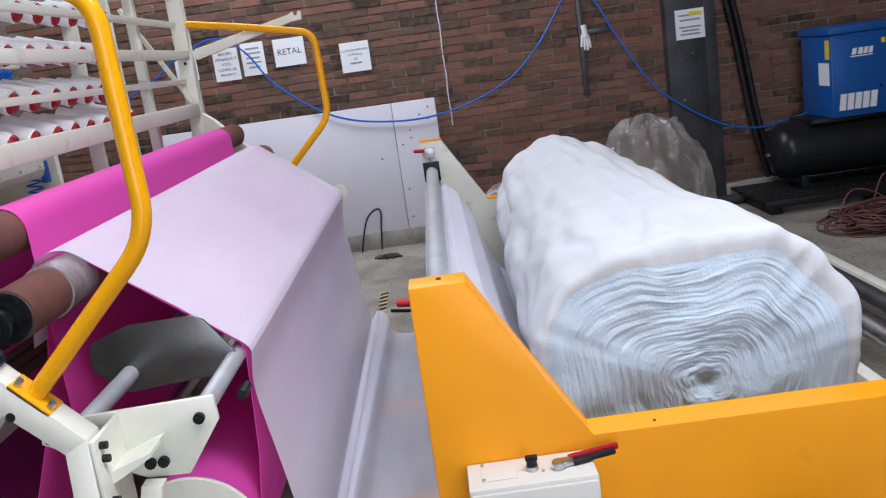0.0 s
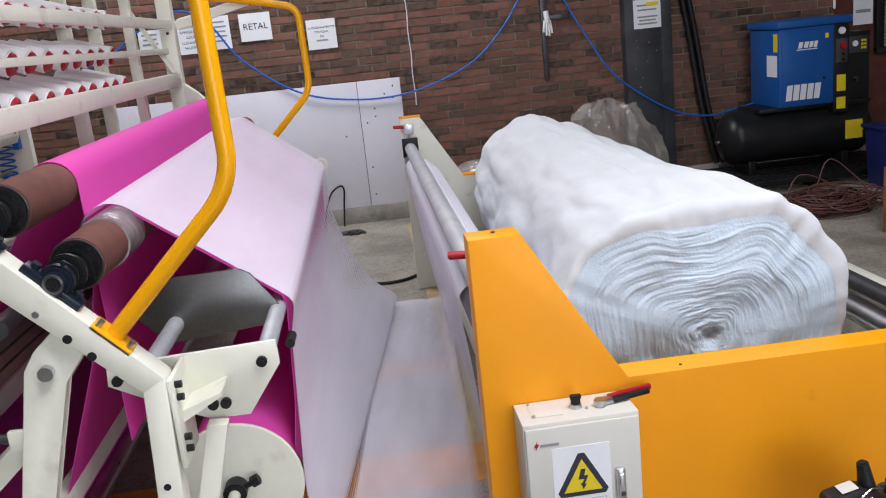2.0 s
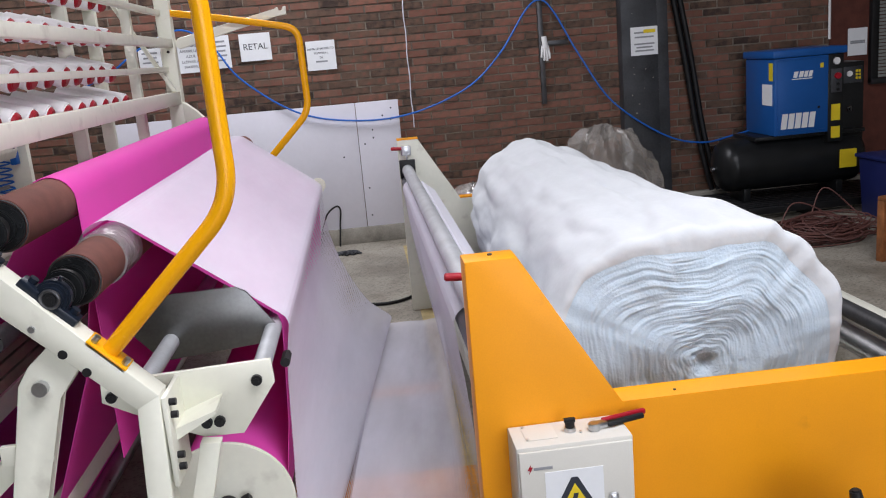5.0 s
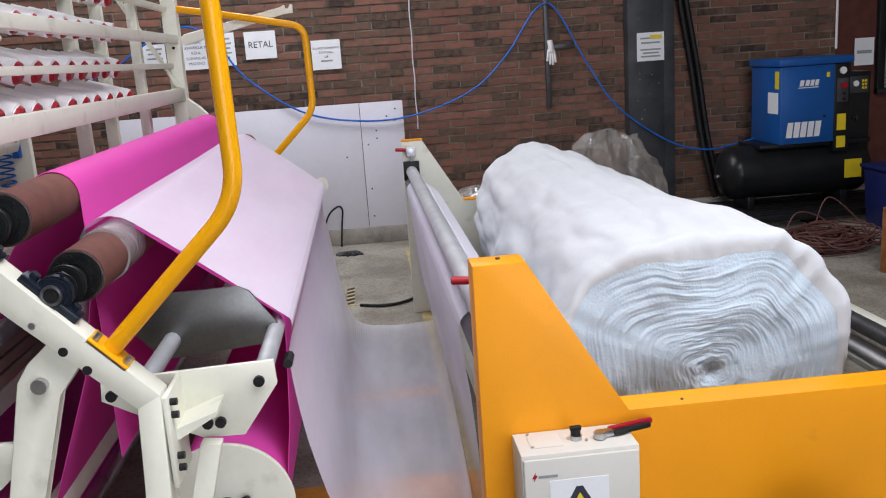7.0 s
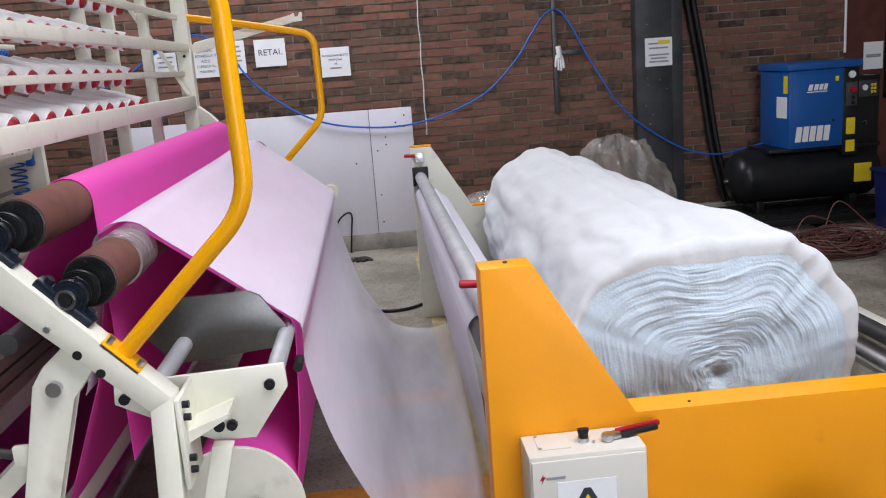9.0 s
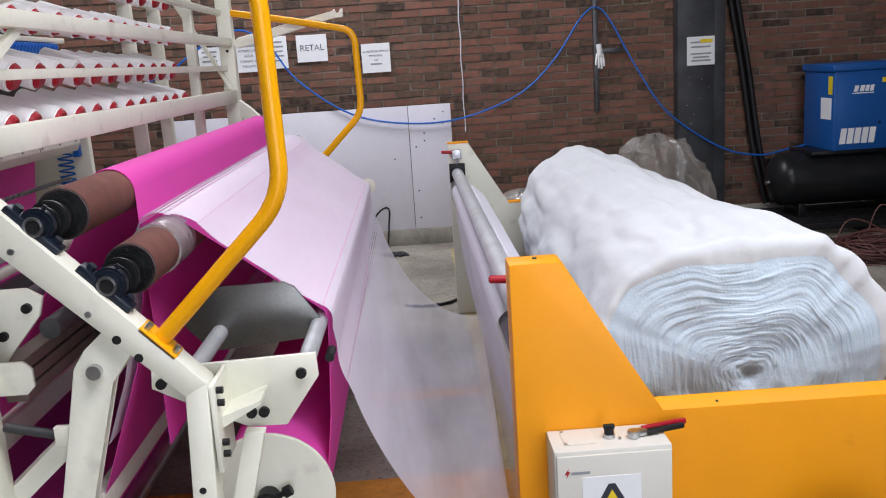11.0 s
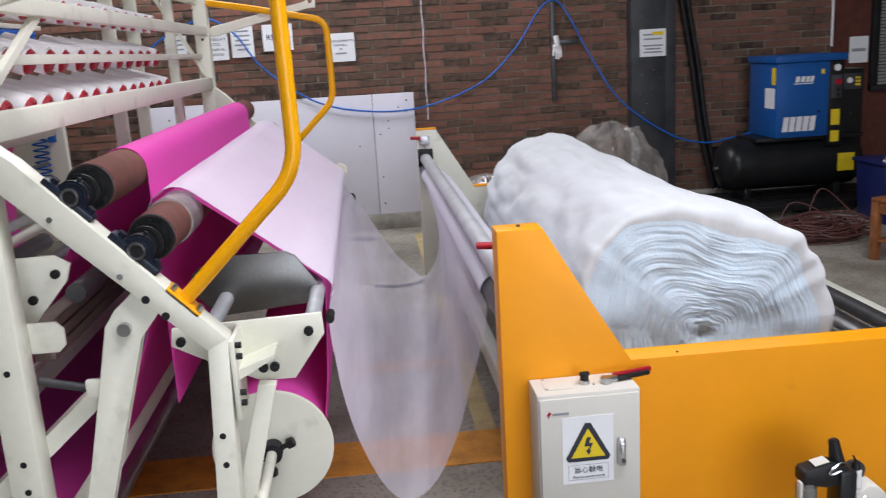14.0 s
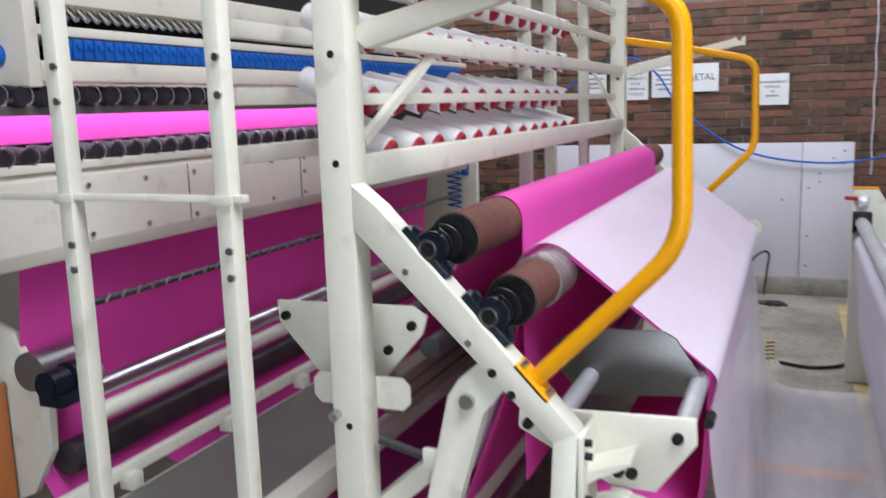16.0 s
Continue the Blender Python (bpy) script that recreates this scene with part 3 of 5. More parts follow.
def wadding_roll():
    t = thing("wadding_roll", (ROLL_AXIS[0], 2.27, ROLL_AXIS[1]), "huge soft white roll of polyester wadding in the cradle", "wadding roll")
    ax, az = ROLL_AXIS
    y0, y1, ny, na = 2.27, 5.05, 120, 300
    ys = y0 + 0.06

    def edge(a):
        return 0.03 * noise.noise(Vector((math.cos(a) * 2, math.sin(a) * 2, 7.0))) + 0.006 * noise.noise(Vector((math.cos(a) * 9, math.sin(a) * 9, 3.0)))

    def face_r(a):
        """The cut end, pressed flat on top."""
        r = table(NEAR_R, math.degrees(a) % 360) * 1.02 - border(a)
        flat = 0.352 / max(0.05, math.sin(a)) if math.sin(a) > 0 else 9.0
        k = 24.0
        return (r ** -k + flat ** -k) ** (-1 / k)

    def rim(a):
        return roll_radius(a, ys) - face_r(a)

    def border(a):
        return 0.035 + 0.045 * max(0.0, math.cos(a - 0.9)) ** 0.7 + 0.015 * noise.noise(Vector((math.cos(a) * 2.5, math.sin(a) * 2.5, 1.0)))

    b = B()
    rings = []
    # the fluffy rim that curls over the cut end
    for j in range(11, 0, -1):
        th = math.pi * j / 12
        rings.append([b.verts.new((ax + math.cos(a) * (roll_radius(a, ys) - rim(a) / 2 * (1 - math.cos(th))), ys - 0.03 * (math.sin(th) if th < math.pi / 2 else 1.0) + edge(a), az + math.sin(a) * (roll_radius(a, ys) - rim(a) / 2 * (1 - math.cos(th))))) for a in [2 * math.pi * k / na for k in range(na)]])
    for j in range(ny + 1):
        y = ys + (y1 - ys) * (j / ny) ** 1.25
        e = (y1 - y) / 0.12
        rnd = 1 - 0.06 * (1 - min(1, e)) ** 2.2
        rings.append([b.verts.new((ax + math.cos(a) * roll_radius(a, y) * rnd, y + edge(a) * max(0.0, 1 - (y - ys) / 0.5), az + math.sin(a) * roll_radius(a, y) * rnd)) for a in [2 * math.pi * k / na for k in range(na)]])
    for p, q in zip(rings, rings[1:]):
        for k in range(na):
            b.faces.new((p[k], p[(k + 1) % na], q[(k + 1) % na], q[k]))
    b.faces.new(rings[-1])
    part("outer_layer", b, WADDING, t, angle=80)
    # cut end, one layer after another, crushed out of round
    b = B()
    rows = []
    nr = 250
    for i in range(nr + 1):
        f = i / nr
        row = []
        for k in range(na):
            a = 2 * math.pi * k / na
            ca, sa = math.cos(a), math.sin(a)
            R = 0.4 + (face_r(a) + 0.012 - 0.4) * f ** 1.2
            p2 = Vector((ca * f, sa * f, 0))
            px, pz = ca * 0.996 + sa * 0.09, sa * 0.996 - ca * 0.09
            # the layers lie flat above the core, upright beside it
            box_f = f * (abs(px * 0.92) ** 4.5 + abs(pz * 1.18) ** 4.5) ** (1 / 4.5)
            w = (1 - f) ** 0.6
            g = f * (1 - w) + box_f * w + 0.05 * f * (1 - f) * noise.noise(Vector((ca * 1.5, sa * 1.5, f * 1.5 + 4)))
            g += 0.055 * noise.noise(p2 * 2.1 + Vector((3, 1, 9))) + 0.022 * noise.noise(p2 * 4.2 + Vector((0, 4, 1))) + 0.008 * noise.noise(p2 * 8 + Vector((2, 0, 6)))
            lay = noise.noise(Vector((ca * 1.1, sa * 1.1, g * 13))) * 0.0055 + noise.noise(Vector((ca * 1.9, sa * 1.9, g * 30))) * 0.0055 + noise.noise(Vector((ca * 3.0, sa * 3.0, g * 64))) * 0.0038
            g2 = 0.5 + 0.9 * abs(noise.noise(p2 * 3.6 + Vector((1, 7, 3))))
            lay *= min(1.0, f * 6) * g2
            wide = noise.noise(p2 * 3.2 + Vector((5, 0, 0))) * 0.025
            fade = min(1, (1 - f) * 9)
            dip = 0.03 * math.exp(-((f - 0.0) / 0.07) ** 2)
            row.append(b.verts.new((ax + 0.01 * (1 - f) + ca * R * f, ys - 0.03 - 0.025 * (1 - f ** 3) + dip + (lay + wide * f * (1 - f) * 3) * fade + edge(a) * f * f, az - 0.015 * (1 - f) + sa * R * f)))
        rows.append(row)
    for p, q in zip(rows, rows[1:]):
        for k in range(na):
            b.faces.new((p[k], p[(k + 1) % na], q[(k + 1) % na], q[k]))
    part("cut_end", b, LAYERS, t, "spiral of layers, blue-grey shade put into its colour", angle=70)
    return t


ROLL = wadding_roll()


# ---- the quilting machine ----
def end_frame(t, y, near):
    """One end frame: post, sloping arm, leg and their plates. y: its outer face."""
    pre = 1 if near else -1
    d = 0.08
    post = part("post", box(B(), -1.465, -1.38, y, y + d, 0, 2.5, 0.004), CREAM, t)
    for z in (1.787, 1.535, 0.888, 0.63, 0.55, 0.3):
        part("hole", cyl(B(), (-1.42, y - 0.001, z), (-1.42, y + 0.002, z), 0.009, 12), BLACK, post)
    arm = part("sloping_arm", prism(B(), [(-1.385, 1.49), (-1.32, 1.435), (-0.85, 0.935), (-0.905, 0.905), (-1.385, 1.38)], y, y + 0.07, 0.003), CREAM, t)
    for x, z in ((-1.045, 1.058), (-1.0, 1.01)):
        part("hole", cyl(B(), (x, y - 0.001, z), (x, y + 0.002, z), 0.011, 12), BLACK, arm)
    for x, z in ((-1.25, 1.285), (-1.1, 1.125)):
        part("bolt", cyl(B(), (x, y, z), (x, y - 0.006, z), 0.008, 8), STEEL, arm)
    leg = part("leg", prism(B(), [(-0.905, 0.915), (-0.85, 0.937), (-0.868, 0.45), (-0.882, 0.0), (-0.955, 0.0), (-0.93, 0.45)], y + 0.001, y + 0.071, 0.003), CREAM, t)
    for z in (0.66, 0.575, 0.3):
        part("hole", cyl(B(), (-0.893, y, z), (-0.893, y + 0.003, z), 0.009, 12), BLACK, leg)
    for z in (0.905, 0.873, 0.77, 0.74):
        bb = B()
        cyl(bb, (-0.838, y + 0.03, z), (-0.822, y + 0.03, z), 0.009, 10)
        part("bolt", bb, BLACK, leg)
    sw = part("swing_arm", prism(B(), [(-1.165, 0.985), (-1.135, 1.03), (-1.06, 1.095), (-1.0, 1.04), (-1.078, 0.95), (-1.222, 0.45), (-1.315, 0.03), (-1.39, 0.03), (-1.288, 0.45)], y + 0.02, y + 0.06, 0.003), CREAM, t)
    part("bolt", cyl(B(), (-1.112, y + 0.02, 0.98), (-1.112, y + 0.002, 0.98), 0.018, 12), STEEL, sw)
    part("tie_bar", box(B(), -1.24, -1.12, y + 0.03, y + 0.05, 0.79, 0.84, 0.003, ), CREAM, t)
    part("rod_end", cyl(B(), (-1.36, y + 0.045, 0.845), (-1.235, y + 0.045, 0.815), 0.012, 10), DARKSTEEL, t)
    # sub frame plate for the front tubes
    pl = part("bracket_plate", prism(B(), [(-1.03, 0.925), (-0.61, 0.937), (-0.607, 0.875), (-0.70, 0.748), (-0.80, 0.75), (-0.885, 0.792), (-1.035, 0.872)], y + 0.16 * pre, y + 0.175 * pre, 0.002), CREAM, t)
    yb = y + 0.16 * pre
    for x, z in ((-0.65, 0.888), (-1.007, 0.886), (-0.787, 0.79), (-0.755, 0.79)):
        bolt(pl, x, yb, z, 0.014, 0.012)
    part("gusset", prism(B(), [(-0.845, 0.825), (-0.74, 0.862), (-0.74, 0.852), (-0.845, 0.795)], min(yb, yb - 0.11 * pre), max(yb, yb - 0.11 * pre)), CREAM, pl)
    part("gusset", box(B(), -0.85, -0.838, min(y + 0.004, yb), max(y + 0.004, yb), 0.70, 0.925, 0.002), CREAM, pl)
    part("stay", prism(B(), [(-0.80, 0.76), (-0.75, 0.755), (-0.83, 0.45), (-0.87, 0.2), (-0.90, 0.2), (-0.87, 0.5)], y + 0.1 * pre, y + 0.14 * pre, 0.002), CREAM, t)
    # plate and ear behind the post
    pb = part("cross_plate", prism(B(), [(-1.74, 1.145), (-1.33, 1.15), (-1.29, 1.125), (-1.305, 1.075), (-1.41, 0.955), (-1.62, 0.955), (-1.735, 1.085)], y + 0.2, y + 0.215, 0.002), CREAM, t)
    for x, z in ((-1.71, 1.105), (-1.33, 1.1), (-1.40, 1.03)):
        bolt(pb, x, y + 0.2, z, 0.013, 0.012)
    part("ear_plate", prism(B(), [(-1.565, 0.93), (-1.545, 0.91), (-1.31, 0.91), (-1.29, 0.93), (-1.29, 0.975), (-1.31, 0.995), (-1.545, 0.995), (-1.565, 0.975)], y + 0.082, y + 0.092, 0.002), CREAM, t)
    part("pivot_bolt", cyl(B(), (-1.45, y, 0.918), (-1.45, y - 0.03, 0.918), 0.012, 12), STEEL, t)
    # hook arm for spare rolls
    hk = B()
    prism(hk, [(-1.40, 1.835), (-1.36, 1.80), (-0.76, 1.945), (-0.70, 1.95), (-0.70, 2.0), (-0.715, 2.0), (-0.725, 1.975), (-0.745, 1.975), (-0.75, 2.0), (-0.775, 1.985), (-1.36, 1.865)], y + 0.06, y + 0.1, 0.002)
    part("hook_arm", hk, CREAM, t)
    # yellow hand rail
    yr = y + 0.035
    pts = rounded([(-1.40, yr, 2.015), (-1.07, yr, 1.955), (-0.64, yr, 1.865), (-0.632, yr, 1.36), (-0.97, yr, 1.025)], 0.085, 8)
    h = part("hand_rail", tube(B(), pts, 0.021, 16), RAIL, t, "bright yellow tubular hand rail")
    fl = B()
    m = pose(-0.955, yr, 1.04, 0, 46.5, 0)
    box(fl, -0.055, 0.055, -0.035, 0.035, -0.005, 0.007, 0.002, m)
    part("flange", fl, RAIL, h)
    for dx in (-0.042, 0.042):
        q = B()
        cyl(q, m @ Vector((dx, -0.018, 0.007)), m @ Vector((dx, -0.018, 0.025)), 0.008, 8)
        part("bolt", q, STEEL, h)


def roller(t, x, z, y0, y1, r):
    o = part("roller", cyl(B(), (x, y0, z), (x, y1, z), r, 40, bev=0.004), RUBBER, t, "brown rubber covered roller")
    ya = y0
    b = B()
    cyl(b, (x, ya + 0.002, z), (x, ya - 0.012, z), r * 0.9, 36, bev=0.003), cyl(b, (x, ya - 0.01, z), (x, ya - 0.03, z), r * 0.66, 28, bev=0.003), cyl(b, (x, ya - 0.03, z), (x, ya - 0.052, z), r * 0.5, 24)
    for k in range(8):
        a = k * math.pi / 4
        cyl(b, (x + math.cos(a) * r * 0.75, ya - 0.01, z + math.sin(a) * r * 0.75), (x + math.cos(a) * r * 0.75, ya - 0.018, z + math.sin(a) * r * 0.75), 0.006, 6)
    part("hub", b, BLACKPAINT, o, "black clamping hub")
    b = B()
    tube(b, [(x + math.cos(k * math.pi / 20) * r * 0.95, ya - 0.001, z + math.sin(k * math.pi / 20) * r * 0.95) for k in range(41)], 0.0022, 8)
    part("end_ring", b, DARKSTEEL, o, "thin steel end ring")
    b = B()
    cyl(b, (x, ya - 0.05, z), (x, ya - 0.13, z), 0.03, 24), cyl(b, (x, ya - 0.07, z), (x, ya - 0.09, z), r * 0.72, 28, bev=0.004), cyl(b, (x, ya - 0.105, z), (x, ya - 0.118, z), 0.037, 24, bev=0.003)
    part("shaft_collar", b, BLACKPAINT, o, "stepped black shaft collar")
    ya -= 0.075
    b = B()
    cyl(b, (x, ya - 0.052, z), (x, ya - 0.10, z), 0.036, 28, bev=0.008), cyl(b, (x, ya - 0.06, z), (x, ya - 0.09, z), 0.041, 28, bev=0.006)
    cyl(b, (x + 0.02, ya - 0.075, z + 0.036), (x + 0.026, ya - 0.075, z + 0.045), 0.005, 8)
    prism(b, [(x - 0.056, z - 0.004), (x + 0.0, z - 0.058), (x + 0.026, z - 0.03), (x - 0.03, z + 0.028)], ya - 0.09, ya - 0.06, 0.004)
    part("bearing", b, HOUSING, o, "blue-grey pillow block bearing")
    q = B()
    cyl(q, (x, ya - 0.1, z), (x, ya - 0.104, z), 0.014, 20), cyl(q, (x, ya - 0.104, z), (x, ya - 0.109, z), 0.007, 12)
    part("shaft_end", q, BLACK, o)
    q = B()
    tube(q, [(x + math.cos(k * math.pi / 16) * 0.0195, ya - 0.1005, z + math.sin(k * math.pi / 16) * 0.0195) for k in range(33)], 0.0048, 8)
    part("inner_race", q, DARKSTEEL, o, "steel inner race")
    fo = B()
    m = pose(x - 0.0105, ya - 0.075, z - 0.0097, 0, 46.5, 0)
    box(fo, -0.078, 0.078, -0.022, 0.022, -0.012, 0.012, 0.005, m)
    for dx in (-0.056, 0.056):
        cyl(fo, m @ Vector((dx, 0, 0.01)), m @ Vector((dx, 0, 0.024)), 0.011, 8)
    part("bearing_foot", fo, HOUSING, o)
    return o


Y_NEAR, Y_FAR = 1.76, 5.27
UX, UZ, LX, LZ, RR = -1.20, 1.335, -1.055, 1.185, 0.066


def quilting_machine():
    t = thing("quilting_machine", (-1.4, 1.8, 0), "cream multi-needle quilting machine with rollers and yellow rails", "quilting machine")
    end_frame(t, Y_NEAR, True)
    end_frame(t, Y_FAR, False)
    roller(t, UX, UZ, 1.95, 5.2, RR)
    roller(t, LX, LZ, 1.95, 5.25, RR)
    part("stretch_wrap", cyl(B(), (LX, 2.17, LZ), (LX, 2.34, LZ), RR + 0.006, 40), WRAP, t, "clear stretch wrap round the roller")
    # front tubes and guard
    part("front_tube", cyl(B(), (-0.64, 1.93, 0.905), (-0.64, 5.12, 0.905), 0.024, 24), GALV, t)
    part("front_tube", cyl(B(), (-0.93, 1.93, 0.905), (-0.93, 5.12, 0.905), 0.024, 24), GALV, t)
    part("guard_plate", prism(B(), [(-1.03, 0.99), (-1.01, 1.01), (-0.91, 1.045), (-0.73, 1.046), (-0.70, 1.03), (-0.615, 0.905), (-0.66, 0.87), (-0.94, 0.85), (-0.97, 0.86), (-1.03, 0.93)], 2.265, 2.275, 0.003), GUARD, t, "dull steel guard plate")
    part("end_bearing", cyl(B(), (-0.62, 5.12, 0.915), (-0.62, 5.16, 0.915), 0.045, 16, bev=0.006), CREAM2, t)
    part("thumb_screw", cyl(B(), (-0.60, 2.2, 0.85), (-0.60, 2.13, 0.85), 0.014, 8), BLACK, t)
    # spool rack beams
    for z0, z1, x0, x1, mt in ((1.475, 1.55, -1.44, -1.385, CREAM), (1.67, 1.70, -1.46, -1.43, CREAM), (1.81, 1.86, -1.43, -1.385, CREAM), (2.0, 2.03, -1.47, -1.43, CREAM), (2.16, 2.20, -1.47, -1.43, CREAM)):
        part("rack_beam", box(B(), x0, x1, Y_NEAR + 0.08, Y_FAR, z0, z1, 0.003), mt, t)
    for z in (1.52, 1.68, 1.86, 2.06):
        part("rack_beam", box(B(), -1.86, -1.82, 1.96, Y_FAR, z, z + 0.048, 0.003), CREAM, t)
    for y in (4.72, Y_FAR):
        part("rear_post", box(B(), -1.88, -1.81, y, y + 0.05, 0, 2.5, 0.003), CREAM, t)
    part("rack_post", box(B(), -1.52, -1.47, 4.66, 4.71, 1.0, 2.4, 0.003), CREAM, t)
    for y in (Y_NEAR + 0.1, Y_FAR - 0.02):
        s = 1 if y < 3 else -1
        part("brace", tube(B(), [(-1.41, y + 0.02, 1.58), (-1.41, y + 0.55 * s, 1.84)] if s > 0 else [(-1.41, y - 0.02, 1.56), (-1.72, y - 0.04, 2.14)], 0.016, 4), CREAM, t)
    # sewing head behind
    hx = -2.4
    part("head_beam", prism(B(), [(hx - 0.1, 1.23), (hx - 0.02, 1.245), (hx, 1.29), (hx, 1.49), (hx - 0.02, 1.51), (hx - 0.5, 1.51), (hx - 0.5, 1.23)], 1.62, 5.3, 0.004), CREAM2, t, "cream sewing head beam with rows of screws")
    part("head_rail", box(B(), hx - 0.3, hx + 0.005, 1.62, 5.3, 1.51, 1.535, 0.004), CREAM2, t)
    part("head_rail", box(B(), hx - 0.3, hx + 0.02, 1.85, 5.3, 1.765, 1.825, 0.006), CREAM2, t)
    part("head_rail", box(B(), hx - 0.3, hx + 0.0, 1.85, 5.3, 1.895, 1.925, 0.006), CREAM2, t)
    part("head_rail", box(B(), hx - 0.3, hx - 0.02, 1.85, 5.3, 1.99, 2.08, 0.006), CREAM2, t)
    part("head_back", box(B(), hx - 0.42, hx - 0.3, 1.6, 5.3, 1.5, 2.4), BLACK, t)
    part("light_strip", box(B(), hx - 0.10, hx - 0.05, 1.62, 3.75, 1.687, 1.693), LED, t, "white light strip")
    part("light_cover", box(B(), hx - 0.045, hx - 0.035, 1.6, 5.2, 1.672, 1.70), GREYPLATE, t)
    part("pink_window", box(B(), hx - 0.2, hx - 0.13, 1.6, 3.75, 1.59, 1.672), PINKSTRIP, t, "pink fabric lit inside the sewing head")
    part("end_plate", box(B(), -2.95, hx + 0.01, 1.80, 1.845, 1.75, 2.4, 0.004), CREAM2, t)
    part("drive_motor", cyl(B(), (-2.5, 1.80, 1.84), (-2.5, 1.72, 1.84), 0.035, 16, bev=0.005), HOSE, t, "small blue drive motor")
    y = 1.695
    while y < 5.1:
        for z, dz, r in ((1.56, 0.03, 0.031), (1.727, 0.025, 0.034)):
            b = B()
            cyl(b, (hx - 0.09, y, z), (hx + 0.0, y, z - 0.005), r, 12, r * 0.85, bev=0.004)
            part("needle_holder", b, CLOTH, t)
            b = B()
            tube(b, [(hx + 0.005, y + 0.03 * math.cos(k * 0.5), z + 0.028 * math.sin(k * 0.5)) for k in range(-3, 5)], 0.0025, 5)
            part("wire_loop", b, CHROME, t)
        if y < 1.9:
            y += 0.085
            continue
        for dy in (0.0, 0.0425):
            b = B()
            box(b, hx - 0.03, hx + 0.008, y + dy - 0.017, y + dy + 0.017, 1.83, 1.89, 0.006), cyl(b, (hx + 0.008, y + dy, 1.87), (hx + 0.016, y + dy, 1.87), 0.01, 8)
            part("tensioner", b, HOSE, t, "blue thread tensioner")
            b = B()
            cyl(b, (hx - 0.02, y + dy, 1.975), (hx + 0.012, y + dy, 1.945), 0.01, 8)
            part("thread_guide", b, CHROME, t)
            b = B()
            tube(b, [(hx + 0.01, y + dy, 1.83), (hx + 0.014, y + dy + 0.006, 1.815)], 0.0035, 5)
            part("thread_pin", b, BLACK, t)
        y += 0.085
    for k in range(14):
        y = 1.98 + k * 0.25
        for z in (1.46, 1.31) + ((1.4,) if k % 2 else ()):
            part("screw", cyl(B(), (hx, y, z), (hx + 0.008, y, z), 0.008, 8), STEEL, t)
    for y in (2.45, 3.2, 3.95, 4.7):
        part("seam", box(B(), hx - 0.001, hx + 0.0015, y, y + 0.004, 1.29, 1.49), DARKSTEEL, t)
    # lower tubes and table
    part("needle_rod", cyl(B(), (-2.42, 1.9, 1.095), (-2.42, 5.1, 1.095), 0.012, 12), DARKSTEEL, t)
    for k in range(36):
        part("spring", cyl(B(), (-2.41, 1.95 + k * 0.07, 1.088), (-2.40, 1.96 + k * 0.07, 1.115), 0.004, 6), STEEL, t)
    part("guide_tube", cyl(B(), (-2.40, 1.9, 0.835), (-2.40, 5.1, 0.835), 0.03, 20), STEEL, t)
    part("guide_tube", cyl(B(), (-2.38, 1.9, 0.765), (-2.38, 5.1, 0.765), 0.028, 20), CREAM, t)
    part("drum", cyl(B(), (-2.52, 1.9, 0.60), (-2.52, 5.1, 0.60), 0.055, 24), DARKSTEEL, t)
    part("knurled_roller", cyl(B(), (-2.52, 1.80, 0.915), (-2.52, 1.98, 0.915), 0.06, 24), STEEL, t)
    q = B()
    cyl(q, (-2.40, 1.74, 0.90), (-2.40, 1.82, 0.90), 0.042, 24, bev=0.006), cyl(q, (-2.40, 1.82, 0.90), (-2.40, 1.87, 0.90), 0.05, 24, bev=0.006), box(q, -2.45, -2.36, 1.76, 1.83, 0.83, 0.87, 0.005)
    part("tube_bearing", q, HOUSING, t, "dark pillow block bearing")
    part("tube_collar", cyl(B(), (-2.40, 1.87, 0.90), (-2.40, 1.93, 0.88), 0.046, 24, bev=0.004), STEEL, t)
    part("side_plate", prism(B(), [(-2.72, 1.06), (-2.62, 1.02), (-2.55, 0.85), (-2.50, 0.80), (-2.51, 0.65), (-2.60, 0.50), (-2.72, 0.45)], 1.84, 1.87, 0.003), CREAM, t)
    sr = part("slotted_rail", box(B(), -2.32, -2.29, 1.25, 5.1, 0.565, 0.605, 0.003), CREAM, t)
    part("slotted_rail", box(B(), -2.28, -2.25, 1.25, 5.1, 0.5, 0.524, 0.003), CREAM, t)
    for k in range(8):
        part("spacer", box(B(), -2.31, -2.26, 1.4 + k * 0.5, 1.45 + k * 0.5, 0.531, 0.58, 0.002), CREAM, t)
    part("table_plate", prism(B(), [(-2.26, 0.53), (-1.765, 0.545), (-1.765, 0.54), (-2.26, 0.525)], 1.25, 5.1), GREYPLATE, t, "grey sheet metal table")
    part("table_rail", box(B(), -1.764, -1.68, 1.25, 5.1, 0.52, 0.6, 0.004), CREAM, t)
    part("table_rail", box(B(), -1.40, -1.35, 1.85, 5.1, 0.33, 0.40, 0.004), CREAM, t)
    part("floor_beam", tube(B(), [(-1.74, 1.86, 0.33), (-1.16, 1.86, 0.84)], 0.035, 4), CREAM, t)
    part("deflector", box(B(), -1.62, -1.58, 2.0, 5.1, 0.80, 0.96, 0.004), GREYPLATE, t)
    for z in (0.845, 0.885, 0.925):
        part("channel_rail", box(B(), -1.43, -1.37, 1.97, 5.1, z, z + 0.034, 0.004), BROWNRAIL, t)
    part("low_tube", cyl(B(), (-1.40, 1.9, 0.20), (-1.40, 5.1, 0.20), 0.035, 20), STEEL, t)
    part("low_tube", cyl(B(), (-1.30, 2.0, 1.03), (-1.30, 5.1, 1.03), 0.028, 20), DARKSTEEL, t)
